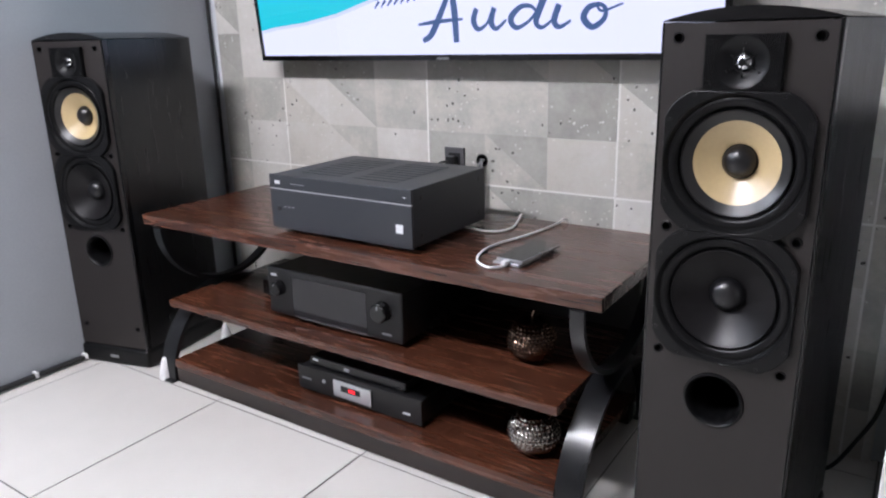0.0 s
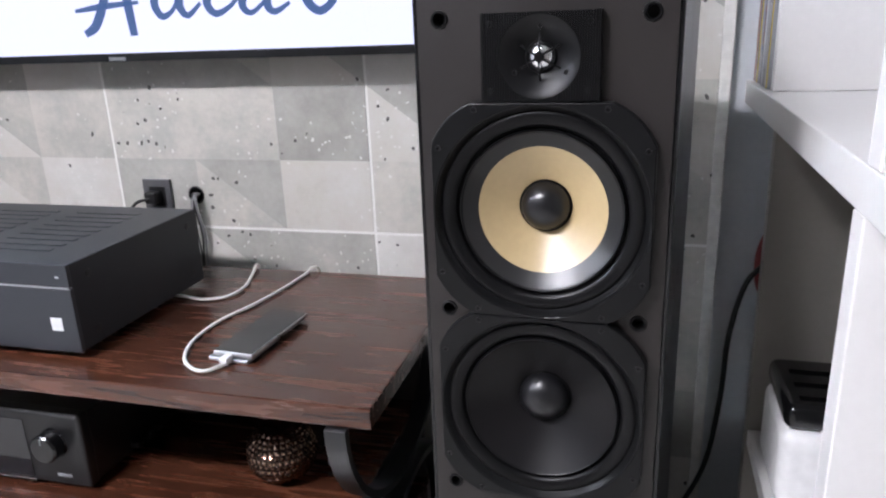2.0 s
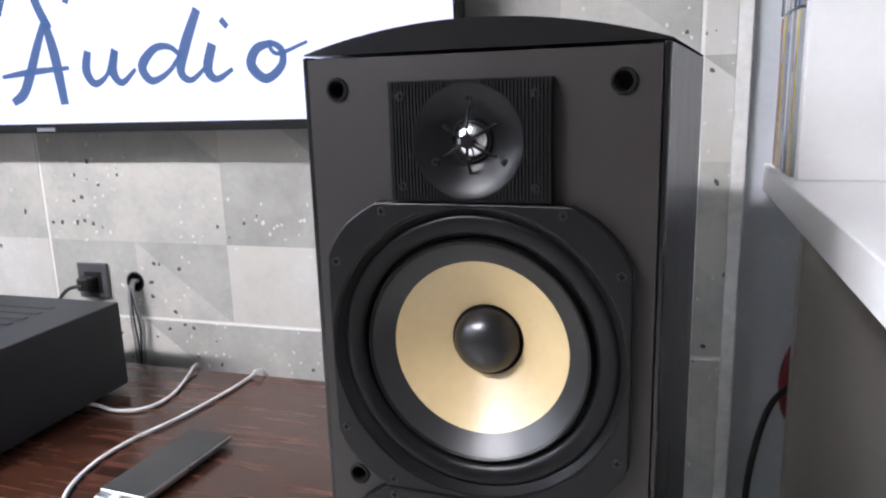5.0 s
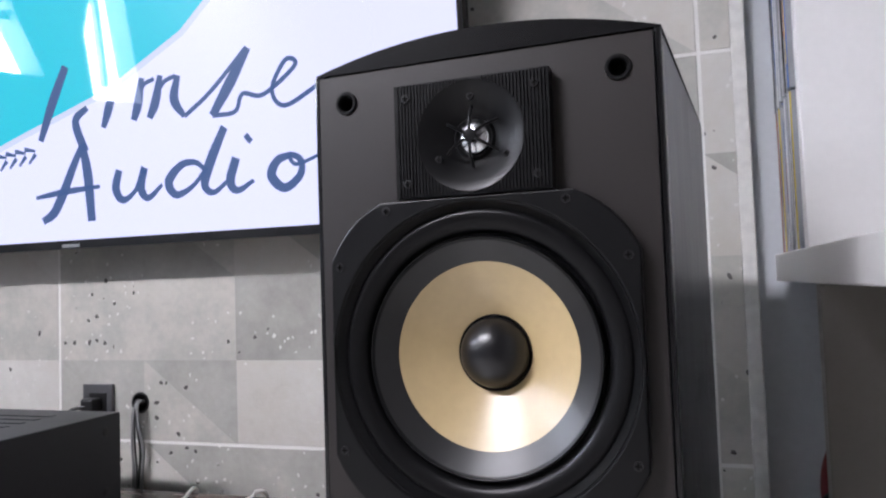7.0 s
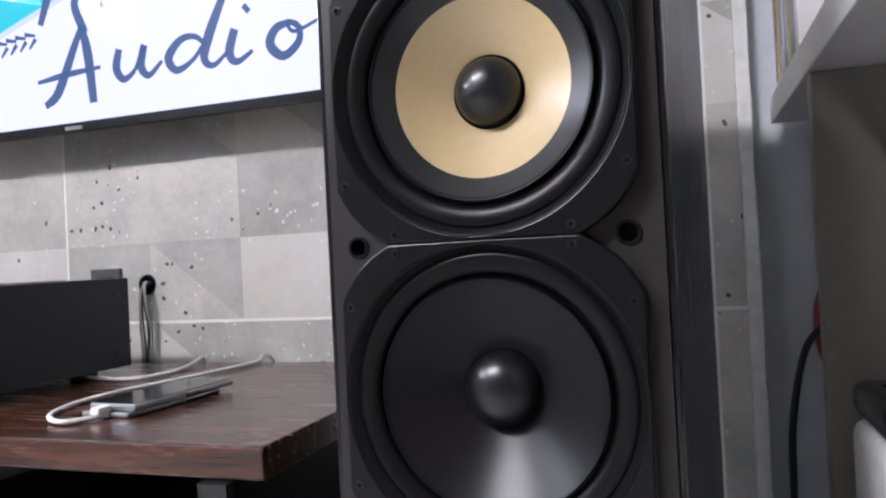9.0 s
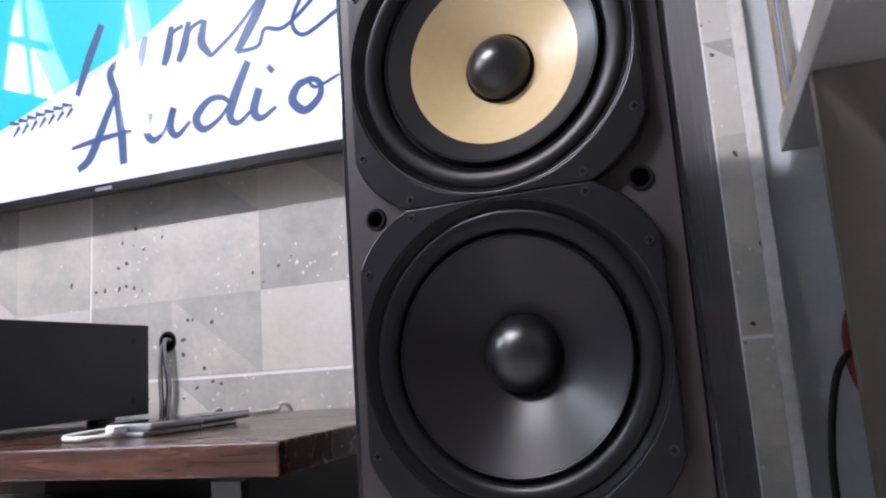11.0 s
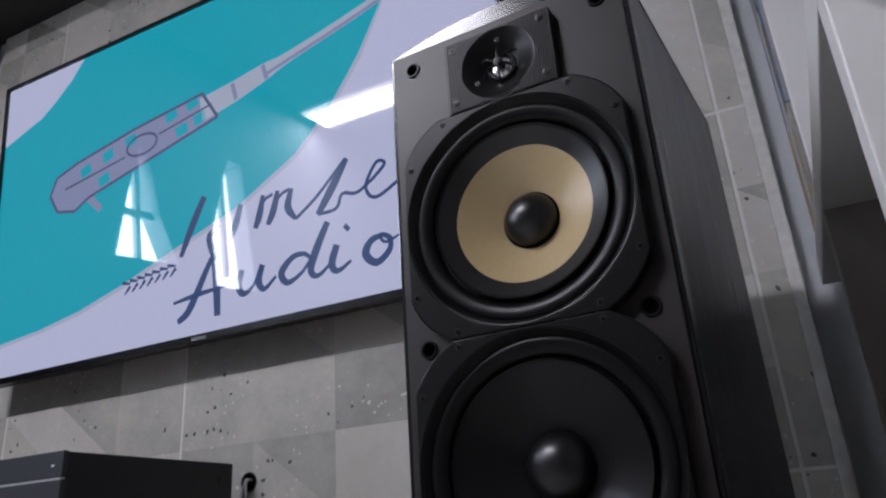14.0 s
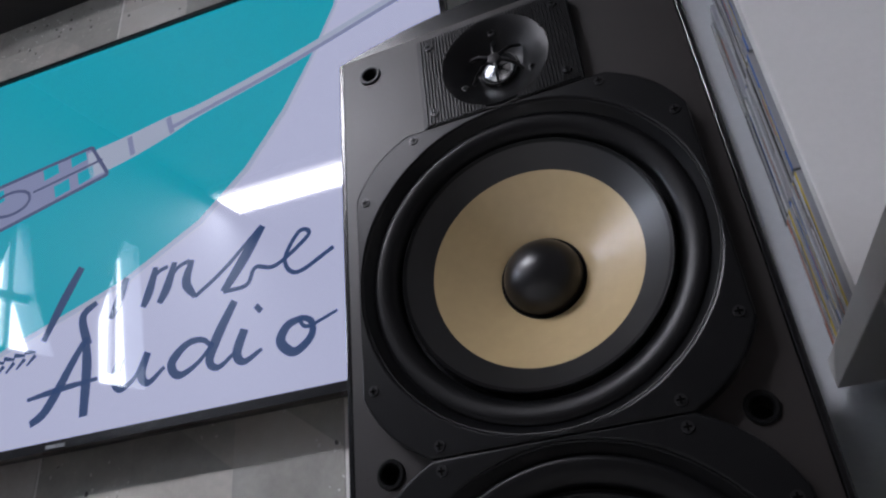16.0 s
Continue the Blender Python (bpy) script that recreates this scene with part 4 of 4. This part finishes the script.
for y, x in ((-0.593, -1.545), (-0.309, -1.605)):
    wd = thing("plastic_wedge", pose(x, y, 0, 0, 0, 20), "small white plastic wedge beside the speaker base", "plastic wedge", "white wedges")
    part("wedge", lathe_z([(0, 0), (0.019, 0), (0.021, 0.006), (0.017, 0.03), (0.009, 0.062), (0.003, 0.070), (0, 0.070)], 20), M["paper"], wd, smooth=0.9)

# ---- shelf unit on the right ----
unit = thing("shelf_unit", pose(0.312, -0.03, 0.011, 0, 0, -0.5), "tall white lacquered open shelf unit", "shelf unit")
UD = 0.36
part("shelf", box((0, -0.86, 0.815), (UD, 0.02, 0.852), 0.0015), M["paint_white"], unit)
part("shelf", box((0.004, -0.686, 0.363), (UD, -0.302, 0.386), 0.0015), M["paint_white"], unit)
part("shelf", box((0.0, -0.86, 1.55), (UD, 0.02, 1.587), 0.0015), M["paint_white"], unit)
part("side_panel", box((0.002, -0.302, -0.011), (UD, -0.280, 0.8145), 0.0012), M["panel_grey"], unit)
part("divider", box((0.0, -0.718, -0.011), (UD, -0.687, 0.8145), 0.0015), M["paint_white"], unit)
part("divider", box((0.012, -0.178, 0.8525), (UD, -0.156, 1.5495), 0.0015), M["paint_white"], unit)
part("divider", box((0.0, -0.740, 0.8525), (UD, -0.708, 1.5495), 0.0015), M["paint_white"], unit)
part("back", box((UD + 0.0005, -0.86, -0.011), (UD + 0.010, 0.02, 1.6)), M["paint_white"], unit)
um = unit.matrix_world.copy()
rng = random.Random(11)
cols = [(0.03, 0.03, 0.035), (0.45, 0.46, 0.48), (0.55, 0.42, 0.08), (0.03, 0.03, 0.03), (0.62, 0.62, 0.62), (0.28, 0.29, 0.31), (0.08, 0.16, 0.42), (0.16, 0.13, 0.11), (0.50, 0.52, 0.55), (0.35, 0.14, 0.09)]
case_mats = [plain("case_print", c, 0.25, var=0.2, scale=50, bmp=0) for c in cols]
sleeve = plain("case_sleeve", (0.30, 0.31, 0.33), 0.2, bmp=0)
for row in range(3):
    y, k = 0.014, rng.randrange(10)
    z = 0.852 + row * 0.1925
    while y > -0.138:
        w = rng.uniform(0.0070, 0.0105)
        d = rng.uniform(0.0, 0.006)
        c = thing("disc_case", um @ pose(0.006 + d, y, z, 0, 0, -90), "slim plastic disc case standing upright on the shelf", "disc case", "disc cases on the shelf")
        part("cover", box((0.0003, 0.0012, 0), (w - 0.0003, 0.112, 0.190), 0.0008, 1), sleeve, c)
        part("spine", box((0.0006, 0, 0.001), (w - 0.0006, 0.001, 0.189)), case_mats[k % 10], c)
        part("spine_print", box((w * 0.3, -0.0004, 0.03 + 0.01 * (k % 4)), (w * 0.7, -0.0001, 0.12 + 0.012 * (k % 5))), case_mats[(k * 3 + 4) % 10], c)
        y -= w + 0.0006
        k += 1
rt = thing("network_box", um @ pose(0.012, -0.395, 0.386), "white rounded network box with a black top", "router")
part("body", box((0, -0.085, 0), (0.16, 0.055, 0.105), 0.016, 4), M["paper"], rt, smooth=0.6)
part("lid", box((0.002, -0.083, 0.1055), (0.158, 0.053, 0.138), 0.012, 4), M["gloss_black"], rt, "glossy black lid", smooth=0.6)
for k in range(3):
    part("vent_slot", box((0.02, -0.065 + 0.035 * k, 0.1382), (0.13, -0.055 + 0.035 * k, 0.1388)), M["void"], rt)
rd = thing("power_cable", pose(0.068, 0, 0), "dark red cable hanging against the wall", "cable")
part("cord", tube([(0.325, 0.004, 0.615), (0.305, -0.010, 0.600), (0.293, -0.018, 0.570), (0.291, -0.020, 0.535), (0.298, -0.016, 0.500), (0.312, -0.008, 0.480), (0.330, 0.004, 0.470)], 0.009, 9, 8), M["cable_red"], rd, smooth=1.0)
bk = thing("power_cable", pose(0.066, 0, 0), "black cable drooping from the wall behind the speaker", "cable")
part("cord", tube([(0.330, 0.002, 0.555), (0.300, -0.03, 0.548), (0.268, -0.05, 0.515), (0.247, -0.06, 0.42), (0.242, -0.06, 0.30), (0.225, -0.07, 0.17), (0.19, -0.09, 0.09), (0.15, -0.12, 0.03), (0.1, -0.13, 0.006)], 0.0048, 8, 8), M["cable_black"], bk, smooth=1.0)
